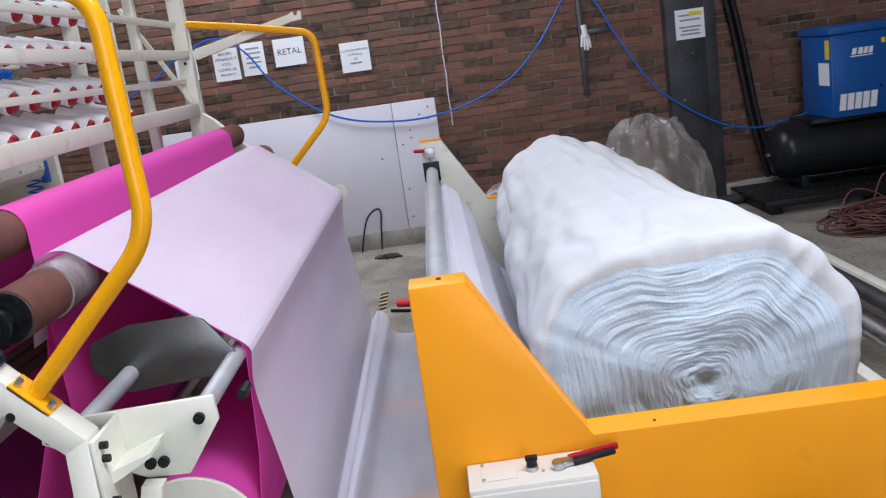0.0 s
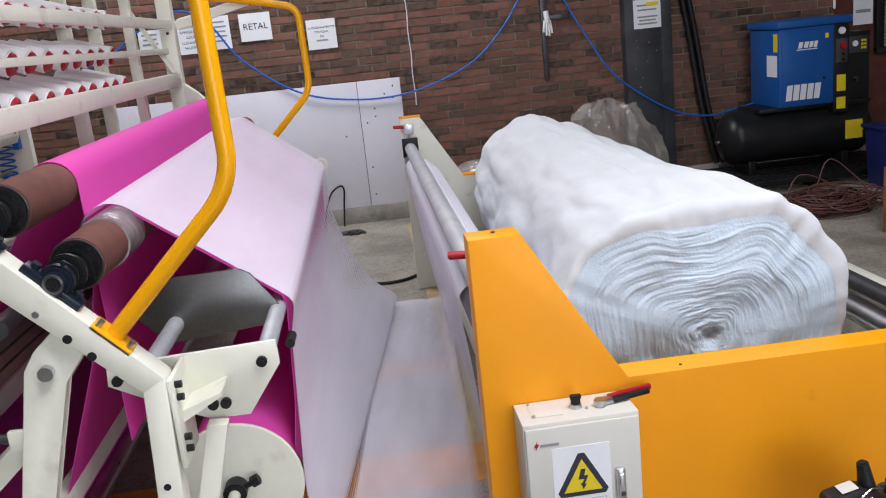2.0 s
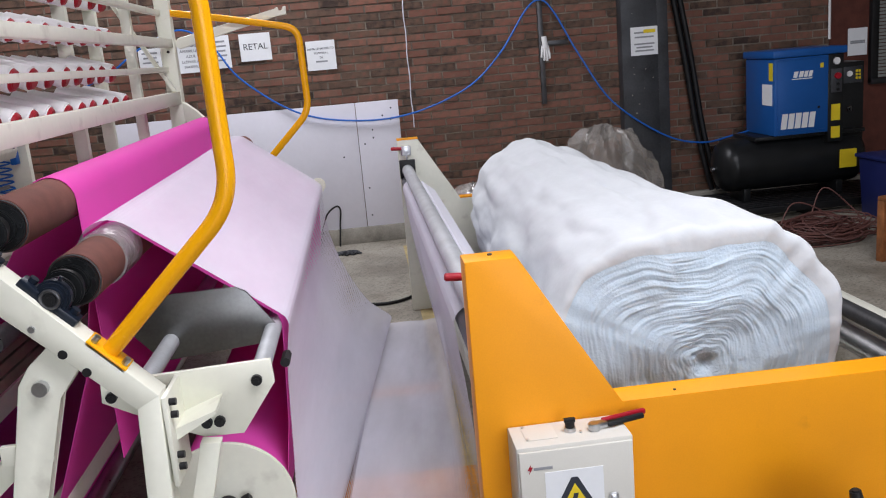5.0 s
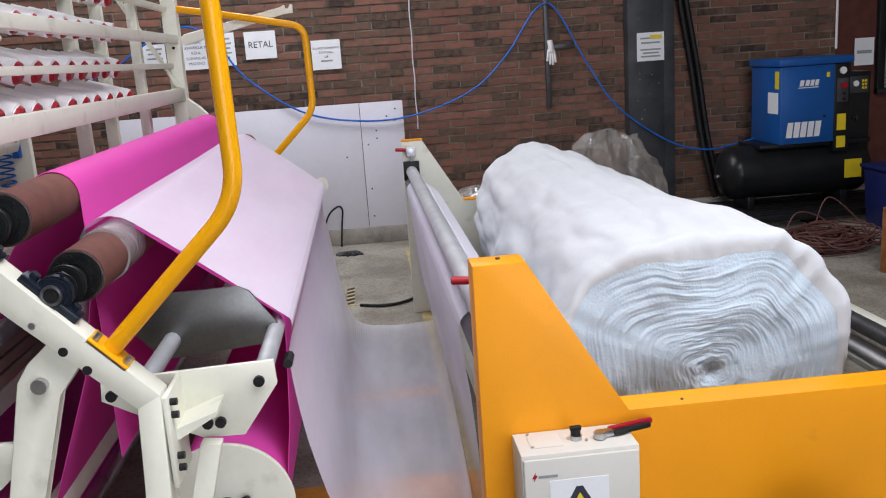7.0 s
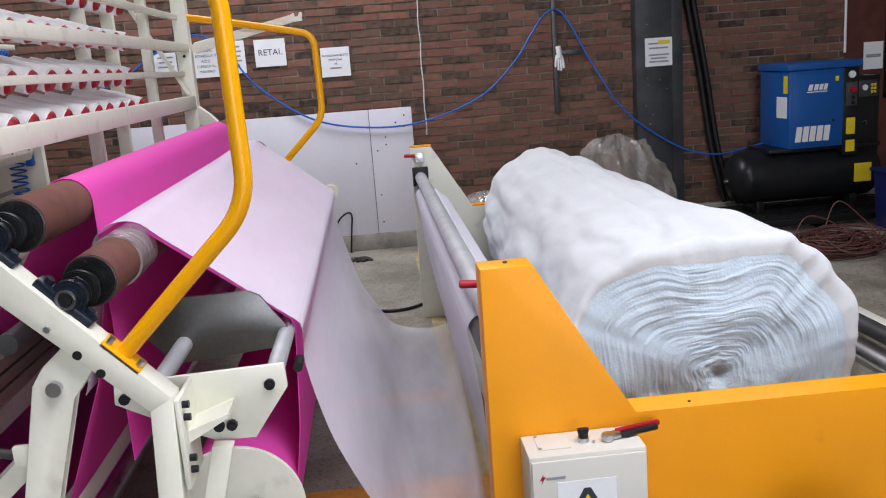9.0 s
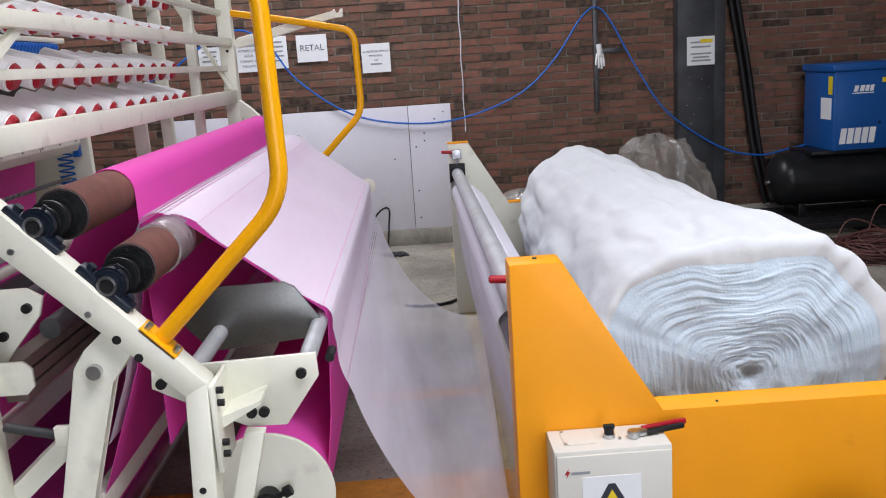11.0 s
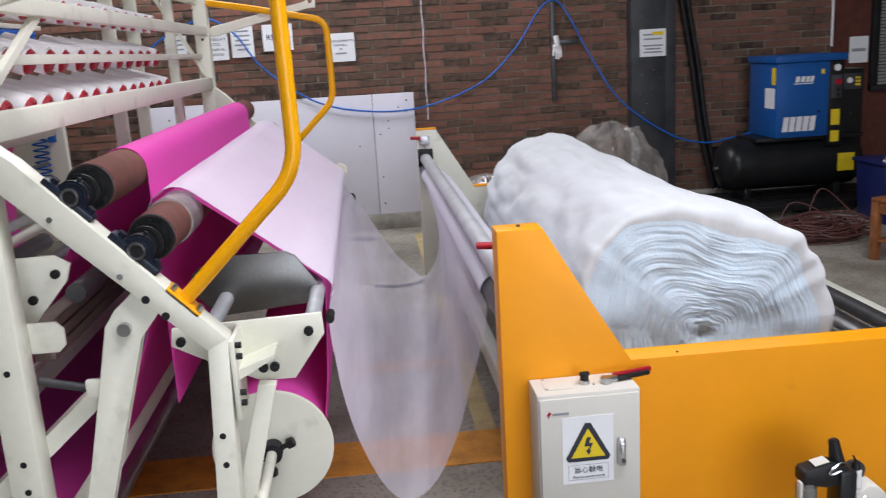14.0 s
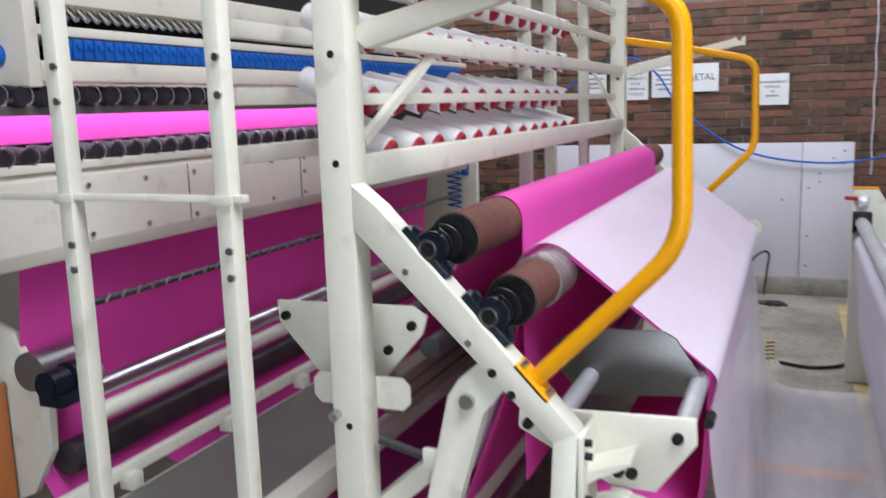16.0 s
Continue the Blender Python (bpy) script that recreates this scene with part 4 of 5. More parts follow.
    part("low_tube", cyl(B(), (-1.52, 2.0, 1.02), (-1.52, 5.1, 1.02), 0.03, 20), DARKSTEEL, t)
    # gate bars
    for x in (-1.582, -2.036):
        g = part("gate_bar", box(B(), x - 0.02, x + 0.02, 1.535, 1.58, 0, 2.4, 0.004), CREAM, t)
        for z in (1.30, 1.36, 1.78, 1.70):
            part("bolt", cyl(B(), (x + 0.012, 1.535, z), (x + 0.012, 1.527, z), 0.009, 8), STEEL, g)
    part("gate_bar", box(B(), -2.6, -1.535, 1.545, 1.57, 1.466, 1.482, 0.002), CREAM, t)
    for x in (-1.582, -2.036):
        part("gate_clip", box(B(), x - 0.03, x + 0.03, 1.527, 1.5345, 1.46, 1.484, 0.003), CREAM, t)
    # far service panel with a coiled hose
    part("service_panel", box(B(), -3.0, -2.47, 5.62, 5.68, 0.5, 1.6, 0.004), CREAM, t)
    b = B()
    tube(b, [(-2.62 + 0.05 * math.cos(k * 0.7), 5.58 + 0.02 * math.sin(k * 0.7), 0.95 + k * 0.0045) for k in range(62)], 0.006, 6)
    part("coiled_hose", b, HOSE, t, "blue coiled air hose")
    part("valve", box(B(), -2.56, -2.52, 5.56, 5.62, 1.18, 1.32, 0.006), HOSE, t)
    part("orange_cover", box(B(), -3.0, -2.66, 1.72, 1.83, 0.1, 0.86, 0.004), ORANGE, t)
    return t


quilting_machine()


def thread_spool():
    t = thing("thread_spool", (0, 0, 0), "white thread cone with a red end lying on the rack", "thread spool", "thread spools on the rack")
    b = B()
    cyl(b, (0.0, 0, 0), (-0.2, 0, 0.07), 0.047, 18, 0.036, bev=0.006)
    part("thread", b, THREAD, t)
    b = B()
    cyl(b, (0.013, 0, -0.0045), (-0.004, 0, 0.0015), 0.034, 18, 0.0435, bev=0.004)
    part("cone_end", b, RED, t, "red plastic cone end")
    return t


SPOOL = thread_spool()
SPOOL.location = (-1.478, 2.17, 1.535)
for z, x, ya, n in ((1.535, -1.478, 2.17, 13), (1.68, -1.49, 2.09, 13), (1.85, -1.5, 2.15, 13), (2.015, -1.5, 2.15, 13)):
    for k in range(n):
        if z < 1.56 and k == 0:
            continue
        copy_thing(SPOOL, pose(x + random.uniform(-0.008, 0.008), ya + 0.178 * k, z, 0, random.uniform(-3, 3), random.uniform(-4, 4)))


def pink_cloth():
    t = thing("pink_cloth", (-1.1, 3.6, 0.3), "bright pink nonwoven cloth running over the machine rollers", "cloth")
    ya, yb = 2.30, 5.0
    R = RR + 0.003
    arc = [(UX + R * math.cos(a), UZ + R * math.sin(a)) for a in [radians(d) for d in range(0, 211, 15)]]
    part("top_web", ribbon(B(), [(UX + R, 0.55), (UX + R, 0.9), (UX + R, 1.2)] + arc + [(-1.5, 0.95), (-1.7, 0.62)], ya, 4.82, 0.002, 20), PINK, t)
    arc = [(LX + R * math.cos(a), LZ + R * math.sin(a)) for a in [radians(d) for d in range(55, 196, 10)]]
    slope = [(-0.625 + (arc[0][0] + 0.625) * k / 6, 0.938 + (arc[0][1] - 0.938) * k / 6) for k in range(6)]
    front = [(-0.675, 0.30), (-0.66, 0.42), (-0.635, 0.6), (-0.622, 0.8), (-0.616, 0.91)]
    part("lower_web", ribbon(B(), front + slope + arc + [(-1.2, 0.8), (-1.37, 0.35), (-1.425, 0.22)], 2.31, yb, 0.002, 20), PINK, t)
    part("floor_web", ribbon(B(), [(-1.41, 0.165), (-1.7, 0.22), (-2.2, 0.36), (-2.52, 0.47)], ya, yb, 0.002, 20), PINK, t)
    part("back_web", ribbon(B(), [(-2.52, 0.47), (-2.6, 0.6), (-2.62, 0.8), (-2.6, 1.0), (-2.56, 1.3)], 1.85, yb, 0.002, 20), PINK, t)
    part("inner_web", ribbon(B(), [(-1.30, 1.0), (-1.65, 0.75), (-1.72, 0.62)], ya, yb, 0.002, 20), PINK, t)
    return t


pink_cloth()


def cloth_roll():
    t = thing("cloth_roll", (-0.823, 2.19, 0.2), "pink cloth roll with a cream steel end disc", "cloth roll")
    cx, cz = -0.823, 0.413
    part("wound_cloth", cyl(B(), (cx, 2.21, cz), (cx, 5.0, cz), 0.165, 48), PINK, t)
    part("end_disc", cyl(B(), (cx, 2.186, cz), (cx, 2.2, cz), 0.196, 64, bev=0.003), CREAM, t, "cream steel end disc")
    part("end_disc", cyl(B(), (cx, 5.02, cz), (cx, 5.03, cz), 0.196, 48), CREAM, t)
    h = part("hub", cyl(B(), (cx, 2.186, cz), (cx, 2.13, cz), 0.034, 20, bev=0.004), BLACK, t)
    for a in (25, 265):
        d = Vector((math.cos(radians(a)), 0, math.sin(radians(a))))
        c = Vector((cx, 2.15, cz))
        q = B()
        cyl(q, c + d * 0.03, c + d * 0.06, 0.009, 10), cyl(q, c + d * 0.055, c + d * 0.08, 0.018, 8, bev=0.003)
        part("star_grip", q, BLACK, h)
    part("shaft", cyl(B(), (cx, 1.72, cz), (cx, 5.2, cz), 0.017, 16), CREAM, t)
    st = B()
    for y in (1.86, 5.1):
        box(st, cx - 0.03, cx + 0.03, y - 0.02, y + 0.02, 0, cz - 0.015, 0.003)
    part("shaft_stand", st, CREAM, t)
    return t


cloth_roll()


# ---- the brick wall and what stands and hangs on it ----
def kerb():
    b = B()
    box(b, X0, 2.07, WALL - 0.13, WALL, 0, 0.145, 0.006), box(b, 2.53, X1, WALL - 0.13, WALL, 0, 0.145, 0.006)
    solo("baseboard", b, KERB, "worn concrete kerb along the foot of the wall", "kerb", kind="structure")


kerb()


def white_boards():
    for x0, x1, tilt in ((-2.47, -0.357, 0), (-0.352, 0.03, 0)):
        t = thing("white_board", ((x0 + x1) / 2, 7.64, 0.145), "white laminate board leaning on the brick wall", "board", "white boards at the wall")
        part("panel", box(B(), x0, x1, 7.625, 7.643, 0.147, 1.27, 0.002), BOARD, t)
        hs = ((-0.3, 0.5), (-0.3, 0.9), (-0.22, 1.02), (-0.12, 1.14), (-0.04, 1.2), (-0.22, 0.95), (-0.05, 1.1), (-0.3, 0.25)) if x0 > -1 else ((-0.5, 0.8), (-1.5, 1.0), (-2.2, 1.15))
        for x, z in hs:
            part("drill_hole", cyl(B(), (x, 7.6245, z), (x, 7.6262, z), 0.008, 8), INK, t)


white_boards()


def paper(x0, x1, z0, z1, y, lines, label, tilt=0.0, cover=True):
    t = thing("wall_sign", ((x0 + x1) / 2, y, z0), label, "sign", "paper signs on the wall")
    part("sheet", box(B(), x0, x1, y - 0.003, y, z0, z1), PAPER, t)
    for txt, z, size in lines:
        if txt:
            lettering(txt, size, upright((x0 + x1) / 2, y - 0.0036, z), INK, t)
        else:
            w = (x1 - x0) * size
            part("print_bar", box(B(), (x0 + x1) / 2 - w / 2, (x0 + x1) / 2 + w / 2, y - 0.0042, y - 0.0032, z - 0.007, z + 0.007), INKGREY, t)
    return t


SY = WALL - 0.02
paper(-1.30, -1.03, 1.71, 1.945, SY, [("RETAL", 1.83, 0.075)], "white paper sign with the word RETAL")
paper(-0.73, -0.475, 1.58, 1.835, SY, [("ALMACENAMIENTO", 1.765, 0.026), ("TEMPORAL", 1.727, 0.026), ("DE", 1.69, 0.026), ("", 1.655, 0.4)], "white paper storage sign in a plastic sleeve")
paper(-1.585, -1.385, 1.67, 1.95, SY, [("", 1.90, 0.6), ("", 1.86, 0.7), ("", 1.82, 0.6), ("", 1.78, 0.7), ("", 1.74, 0.5)], "white paper sign with printed lines")
paper(-1.835, -1.615, 1.655, 1.93, SY, [("BOLSAS", 1.885, 0.034), ("AMARILLA Y", 1.84, 0.034), ("AZUL", 1.795, 0.034), ("LLENAR AL", 1.75, 0.034), ("MAXIMO", 1.705, 0.034)], "white paper sign about yellow and blue bags")
paper(-2.17, -1.98, 1.70, 1.89, SY, [("", 1.85, 0.7), ("", 1.81, 0.6), ("", 1.77, 0.7)], "white paper sign with printed lines")
paper(4.28, 4.47, 1.28, 1.53, SY - 0.03, [("", 1.41, 0.75), ("", 1.395, 0.75)], "white notice in a plastic sleeve")


def column():
    t = thing("steel_column", (2.3, 7.65, 0), "dark grey scuffed steel column against the wall", "column")
    part("shaft", box(B(), 2.09, 2.42, 7.6, WALL - 0.002, 0, 4.5, 0.004), PILLAR, t)
    part("flange", box(B(), 2.424, 2.53, 7.63, WALL - 0.002, 0, 4.5, 0.003), PILLAR, t)
    for k in range(16):
        x, z = random.uniform(2.12, 2.4), random.uniform(0.4, 1.9)
        s = random.uniform(0.004, 0.014)
        part("paint_chip", box(B(), x, x + s, 7.5985, 7.6005, z, z + s * 0.8), KERB, t)
    s = paper(2.17, 2.42, 1.46, 1.71, 7.597, [("", 1.66, 0.75), ("", 1.62, 0.7), ("", 1.56, 0.75), ("", 1.53, 0.6), ("", 1.50, 0.7)], "white printed notice taped to the steel column")
    part("printed_band", box(B(), 2.29, 2.40, 7.5925, 7.5938, 1.655, 1.685), LABELYELLOW, s)


column()


def iron_strap():
    t = thing("iron_strap", (1.38, 7.7, 1.1), "dark rusty iron strap hanging on the brick wall", "iron bar")
    part("strap", box(B(), 1.355, 1.40, 7.70, 7.735, 1.10, 2.6, 0.003), DARKSTEEL, t)
    part("cross_bar", box(B(), 1.40, 1.62, 7.705, 7.73, 1.62, 1.66, 0.003), DARKSTEEL, t)
    g = thing("work_glove", (1.40, 7.66, 1.5), "white cotton work glove hanging on the iron strap", "glove")
    b = B()
    for k, (dx, l) in enumerate(((-0.032, 0.10), (-0.012, 0.13), (0.008, 0.135), (0.026, 0.115))):
        tube(b, spline([(1.405 + dx * 0.8, 7.675, 1.62), (1.405 + dx * 1.15, 7.66, 1.62 - l * 0.6), (1.405 + dx * 1.3, 7.665, 1.62 - l)], 4), 0.011, 8)
    tube(b, [(1.395, 7.675, 1.70), (1.40, 7.668, 1.65), (1.405, 7.67, 1.60)], 0.026, 10)
    part("glove", b, WHITE, g)


iron_strap()


def conduits():
    t = thing("white_conduit", (0.16, 7.73, 1.2), "thin white dripped line of paint running down the bricks", "conduit")
    pts = [(0.16 + 0.004 * math.sin(k * 1.3), 7.722, 1.0 + 0.075 * k) for k in range(22)]
    part("line", tube(B(), pts, 0.0055, 6), BOARD, t)
    p = thing("white_pipe", (4.1, 7.72, 1.5), "thin white pipe on the wall", "pipe")
    part("pipe", cyl(B(), (4.11, 7.71, 1.45), (4.11, 7.71, 3.6), 0.012, 10), WHITE, p)
    h = thing("black_hoses", (2.8, 7.6, 0.15), "two thick black hoses leaning on the wall", "hose")
    for dx in (0, 0.06):
        part("hose", tube(B(), spline([(2.43 + dx, 7.62, 3.0), (2.57 + dx, 7.66, 2.1), (2.70 + dx, 7.68, 1.4), (2.80 + dx, 7.66, 0.7), (2.90 + dx, 7.58, 0.165)], 6), 0.026, 10), BLACK, h)
    p2 = thing("grey_pipe", (2.6, 7.5, 0.05), "grey plastic pipe lying along the wall", "pipe")
    part("pipe", cyl(B(), (1.95, 7.35, 0.045), (3.0, 7.45, 0.045), 0.045, 14), PILLAR, p2)


conduits()


def air_hose():
    t = thing("air_hose", (1.38, 7.65, 1.9), "thin blue air hose slung along the brick wall", "hose")
    pts = [(3.24, 7.4, 0.72), (3.1, 7.56, 0.66), (2.81, 7.58, 0.62), (2.44, 7.56, 0.73), (1.98, 7.58, 1.07), (1.70, 7.62, 1.51), (1.50, 7.66, 1.90), (1.38, 7.67, 2.02), (1.24, 7.66, 1.94), (0.98, 7.62, 1.59), (0.65, 7.6, 1.31), (0.12, 7.6, 1.13), (-0.39, 7.6, 1.12), (-0.87, 7.6, 1.24), (-1.31, 7.62, 1.56), (-1.54, 7.64, 1.88), (-1.8, 7.66, 2.02), (-2.16, 7.66, 1.88), (-2.4, 7.64, 1.72), (-2.9, 7.62, 1.5)]
    part("hose", tube(B(), spline(pts, 10), 0.0085, 8), HOSE, t)
    part("hook", tube(B(), [(1.38, 7.72, 2.03), (1.38, 7.66, 2.0), (1.38, 7.64, 2.04)], 0.006, 6), DARKSTEEL, t)


air_hose()


def floor_cables():
    t = thing("black_cable", (-0.2, 5.5, 0), "black cable lying on the floor by the feeder", "cable")
    part("cable", tube(B(), spline([(-0.46, 5.56, 0.012), (-0.3, 5.5, 0.012), (-0.15, 5.55, 0.012), (0.0, 5.72, 0.012), (0.2, 5.9, 0.012)], 8), 0.011, 8), BLACK, t)
    c = thing("bent_wire", (-0.65, 7.58, 0), "bent black wire standing at the white board", "wire")
    part("wire", tube(B(), spline([(-0.80, 7.55, 0.0), (-0.75, 7.58, 0.2), (-0.70, 7.6, 0.31), (-0.62, 7.6, 0.365), (-0.585, 7.6, 0.33), (-0.60, 7.6, 0.2), (-0.62, 7.56, 0.0)], 8), 0.008, 6), BLACK, c)
    d = thing("debris", (-0.55, 7.1, 0), "small dark rag on the floor by the kerb", "rag")
    b = B()
    for k in range(7):
        a = k * 0.9
        tube(b, spline([(-0.55 + 0.1 * math.cos(a), 7.2 + 0.06 * math.sin(a), 0.01), (-0.53 + 0.05 * math.cos(a + 1), 7.2, 0.025), (-0.55 + 0.12 * math.cos(a + 2.5), 7.2 + 0.06 * math.sin(a + 2), 0.008)], 4), 0.012, 5)
    part("rag", b, PILLAR, d)


floor_cables()


def compressor():
    t = thing("air_compressor", (3.6, 7.2, 0.12), "blue and black screw air compressor on a horizontal tank", "air compressor")
    c = part("canopy", box(B(), 3.2, 3.68, 6.95, 7.5, 0.69, 1.345, 0.008), BLUE, t, "blue sheet metal canopy")
    part("lid", box(B(), 3.18, 3.84, 6.93, 7.52, 1.347, 1.41, 0.012), BLUE, t, "blue top lid")
    part("door_panel", box(B(), 3.225, 3.655, 6.942, 6.949, 0.72, 1.325, 0.003), BLUE, c)
    part("control_panel", box(B(), 3.682, 3.82, 6.955, 7.5, 0.60, 1.345, 0.006), BLACKPAINT, t)
    part("side_unit", box(B(), 3.822, 4.06, 7.05, 7.5, 0.5, 1.26, 0.006), BLACKPAINT, t)
    k = part("tank", B_tank(2.76, 4.12, 7.2, 0.44, 0.235), BLACKPAINT, t, "black horizontal air tank")
    for x in (3.0, 3.85):
        part("foot", box(B(), x - 0.03, x + 0.03, 7.05, 7.35, 0.12, 0.24, 0.003), BLACKPAINT, t)
    part("deck", box(B(), 3.05, 4.05, 7.0, 7.45, 0.655, 0.688, 0.003), BLACKPAINT, t)
    part("tank_label", prism(B(), [(3.80, 0.36), (3.95, 0.36), (3.95, 0.52), (3.80, 0.52)], 6.955, 6.966), LABELYELLOW, t)
    part("drain_plug", cyl(B(), (2.78, 7.2, 0.42), (2.735, 7.2, 0.42), 0.02, 10), STEEL, t)
    # labels and plain marks
    part("label", box(B(), 3.1975, 3.2, 6.98, 7.05, 1.16, 1.31), LABELYELLOW, c)
    part("label", box(B(), 3.6, 3.63, 6.9395, 6.942, 1.24, 1.28), LABELYELLOW, c)
    part("document_pouch", box(B(), 3.1955, 3.2, 6.99, 7.17, 0.95, 1.13), PAPER, c)
    for i, (x0, w) in enumerate(((3.36, 0.035), (3.41, 0.035), (3.455, 0.03), (3.495, 0.03))):
        part("mark", prism(B(), [(x0, 1.175), (x0 + w, 1.175), (x0 + w + 0.012, 1.225), (x0 + 0.012, 1.225)], 6.9395, 6.942), WHITE, c)
    part("mark", box(B(), 3.35, 3.53, 6.9395, 6.942, 1.158, 1.166), WHITE, c)
    for i in range(5):
        x0 = 3.25 + i * 0.062
        part("mark", prism(B(), [(x0, 0.745), (x0 + 0.05, 0.745), (x0 + 0.066, 0.875), (x0 + 0.016, 0.875)], 6.9395, 6.942), WHITE, c)
    part("catch", box(B(), 3.58, 3.6, 6.9395, 6.942, 0.9, 0.92), BLACK, c)
    g = B()
    cyl(g, (3.75, 6.955, 1.285), (3.75, 6.94, 1.285), 0.03, 20)
    part("gauge", g, WHITE, t, "white dial gauge")
    part("switch_plate", box(B(), 3.70, 3.80, 6.945, 6.954, 1.02, 1.22, 0.003), PILLAR, t)
    part("switch", cyl(B(), (3.755, 6.945, 1.16), (3.755, 6.92, 1.16), 0.026, 14), RED, t, "red main switch")
    for z in (1.09, 1.045):
        part("button", cyl(B(), (3.76, 6.945, z), (3.76, 6.935, z), 0.014, 10), BLACK, t)
    for z0, z1 in ((0.78, 0.92), (0.63, 0.73)):
        part("label", box(B(), 3.71, 3.79, 6.9525, 6.9545, z0, z1), LABELYELLOW, t)
    part("switch_plate", box(B(), 3.84, 4.04, 7.04, 7.049, 1.08, 1.22, 0.003), PILLAR, t)
    part("gauge", cyl(B(), (3.92, 7.04, 1.16), (3.92, 7.03, 1.16), 0.025, 16), WHITE, t)
    for k2 in range(6):
        part("key", box(B(), 3.975 + 0.026 * (k2 % 2), 3.993 + 0.026 * (k2 % 2), 7.034, 7.04, 1.11 + 0.03 * (k2 // 2), 1.13 + 0.03 * (k2 // 2)), LABELYELLOW, t)
    part("lock", tube(B(), [(3.92, 7.04, 0.84), (3.9, 7.02, 0.87), (3.93, 7.02, 0.88), (3.94, 7.04, 0.84)], 0.006, 6), STEEL, t)


def B_tank(x0, x1, y, z, r):
    """A lying tank with domed ends."""
    b = B()
    prof = [(x0, 0.02), (x0 + 0.015, r * 0.45), (x0 + 0.05, r * 0.8), (x0 + 0.10, r * 0.97), (x0 + 0.14, r), (x1 - 0.14, r), (x1 - 0.10, r * 0.97), (x1 - 0.05, r * 0.8), (x1 - 0.015, r * 0.45), (x1, 0.02)]
    n = 36
    rings = [[b.verts.new((x, y + q * math.cos(2 * math.pi * k / n), z + q * math.sin(2 * math.pi * k / n))) for k in range(n)] for x, q in prof]
    for p, q in zip(rings, rings[1:]):
        for k in range(n):
            b.faces.new((p[k], p[(k + 1) % n], q[(k + 1) % n], q[k]))
    b.faces.new(rings[0]), b.faces.new(rings[-1])
    return b


compressor()


def pallet():
    t = thing("pallet", (3.5, 7.15, 0), "black plastic pallet under the compressor", "pallet")
    for k in range(11):
        y = 6.78 + k * 0.075
        part("slat", box(B(), 2.55, 4.35, y, y + 0.05, 0.095, 0.12, 0.004), BLACK, t)
    for x in (2.6, 3.43, 4.2):
        part("block", box(B(), x, x + 0.1, 6.8, 7.58, 0, 0.094, 0.004), BLACK, t)
    part("rim", box(B(), 2.55, 4.35, 6.765, 6.779, 0.06, 0.12, 0.003), BLACK, t)


pallet()


def cable_pile():
    t = thing("cable_pile", (3.08, 5.95, 0), "tangled pile of thin brown-red cable on the floor", "cable")
    rnd = random.Random(4)
    for k in range(42):
        cx, cy = 3.1 + rnd.gauss(0, 0.10), 6.0 + rnd.gauss(0, 0.08)
        rx, ry, ph, zc = rnd.uniform(0.16, 0.38), rnd.uniform(0.12, 0.26), rnd.uniform(0, 6), rnd.uniform(0.01, 0.13)
        tl = rnd.uniform(-0.05, 0.05)
        q = rnd.uniform(0, 6)
        pts = [(cx + rx * math.cos(a) + 0.03 * math.cos(3 * a + ph), cy + ry * math.sin(a + 0.3), max(0.008, zc + tl * math.sin(a + q) + 0.015 * math.sin(3 * a + ph))) for a in [j * 2 * math.pi / 26 for j in range(27)]]
        part("cable_loop", tube(B(), pts, 0.006, 5), CABLE, t)
    b = B()
    part("cable_loop", tube(b, spline([(2.8, 6.1, 0.05), (2.95, 6.15, 0.26), (3.15, 6.1, 0.2), (3.25, 6.0, 0.05)], 8), 0.006, 5), CABLE, t)
    b = B()
    tube(b, spline([(3.1, 6.2, 0.05), (3.25, 6.25, 0.34), (3.42, 6.15, 0.2), (3.5, 6.0, 0.03)], 8), 0.006, 5)
    part("cable_loop", b, CABLE, t)


cable_pile()


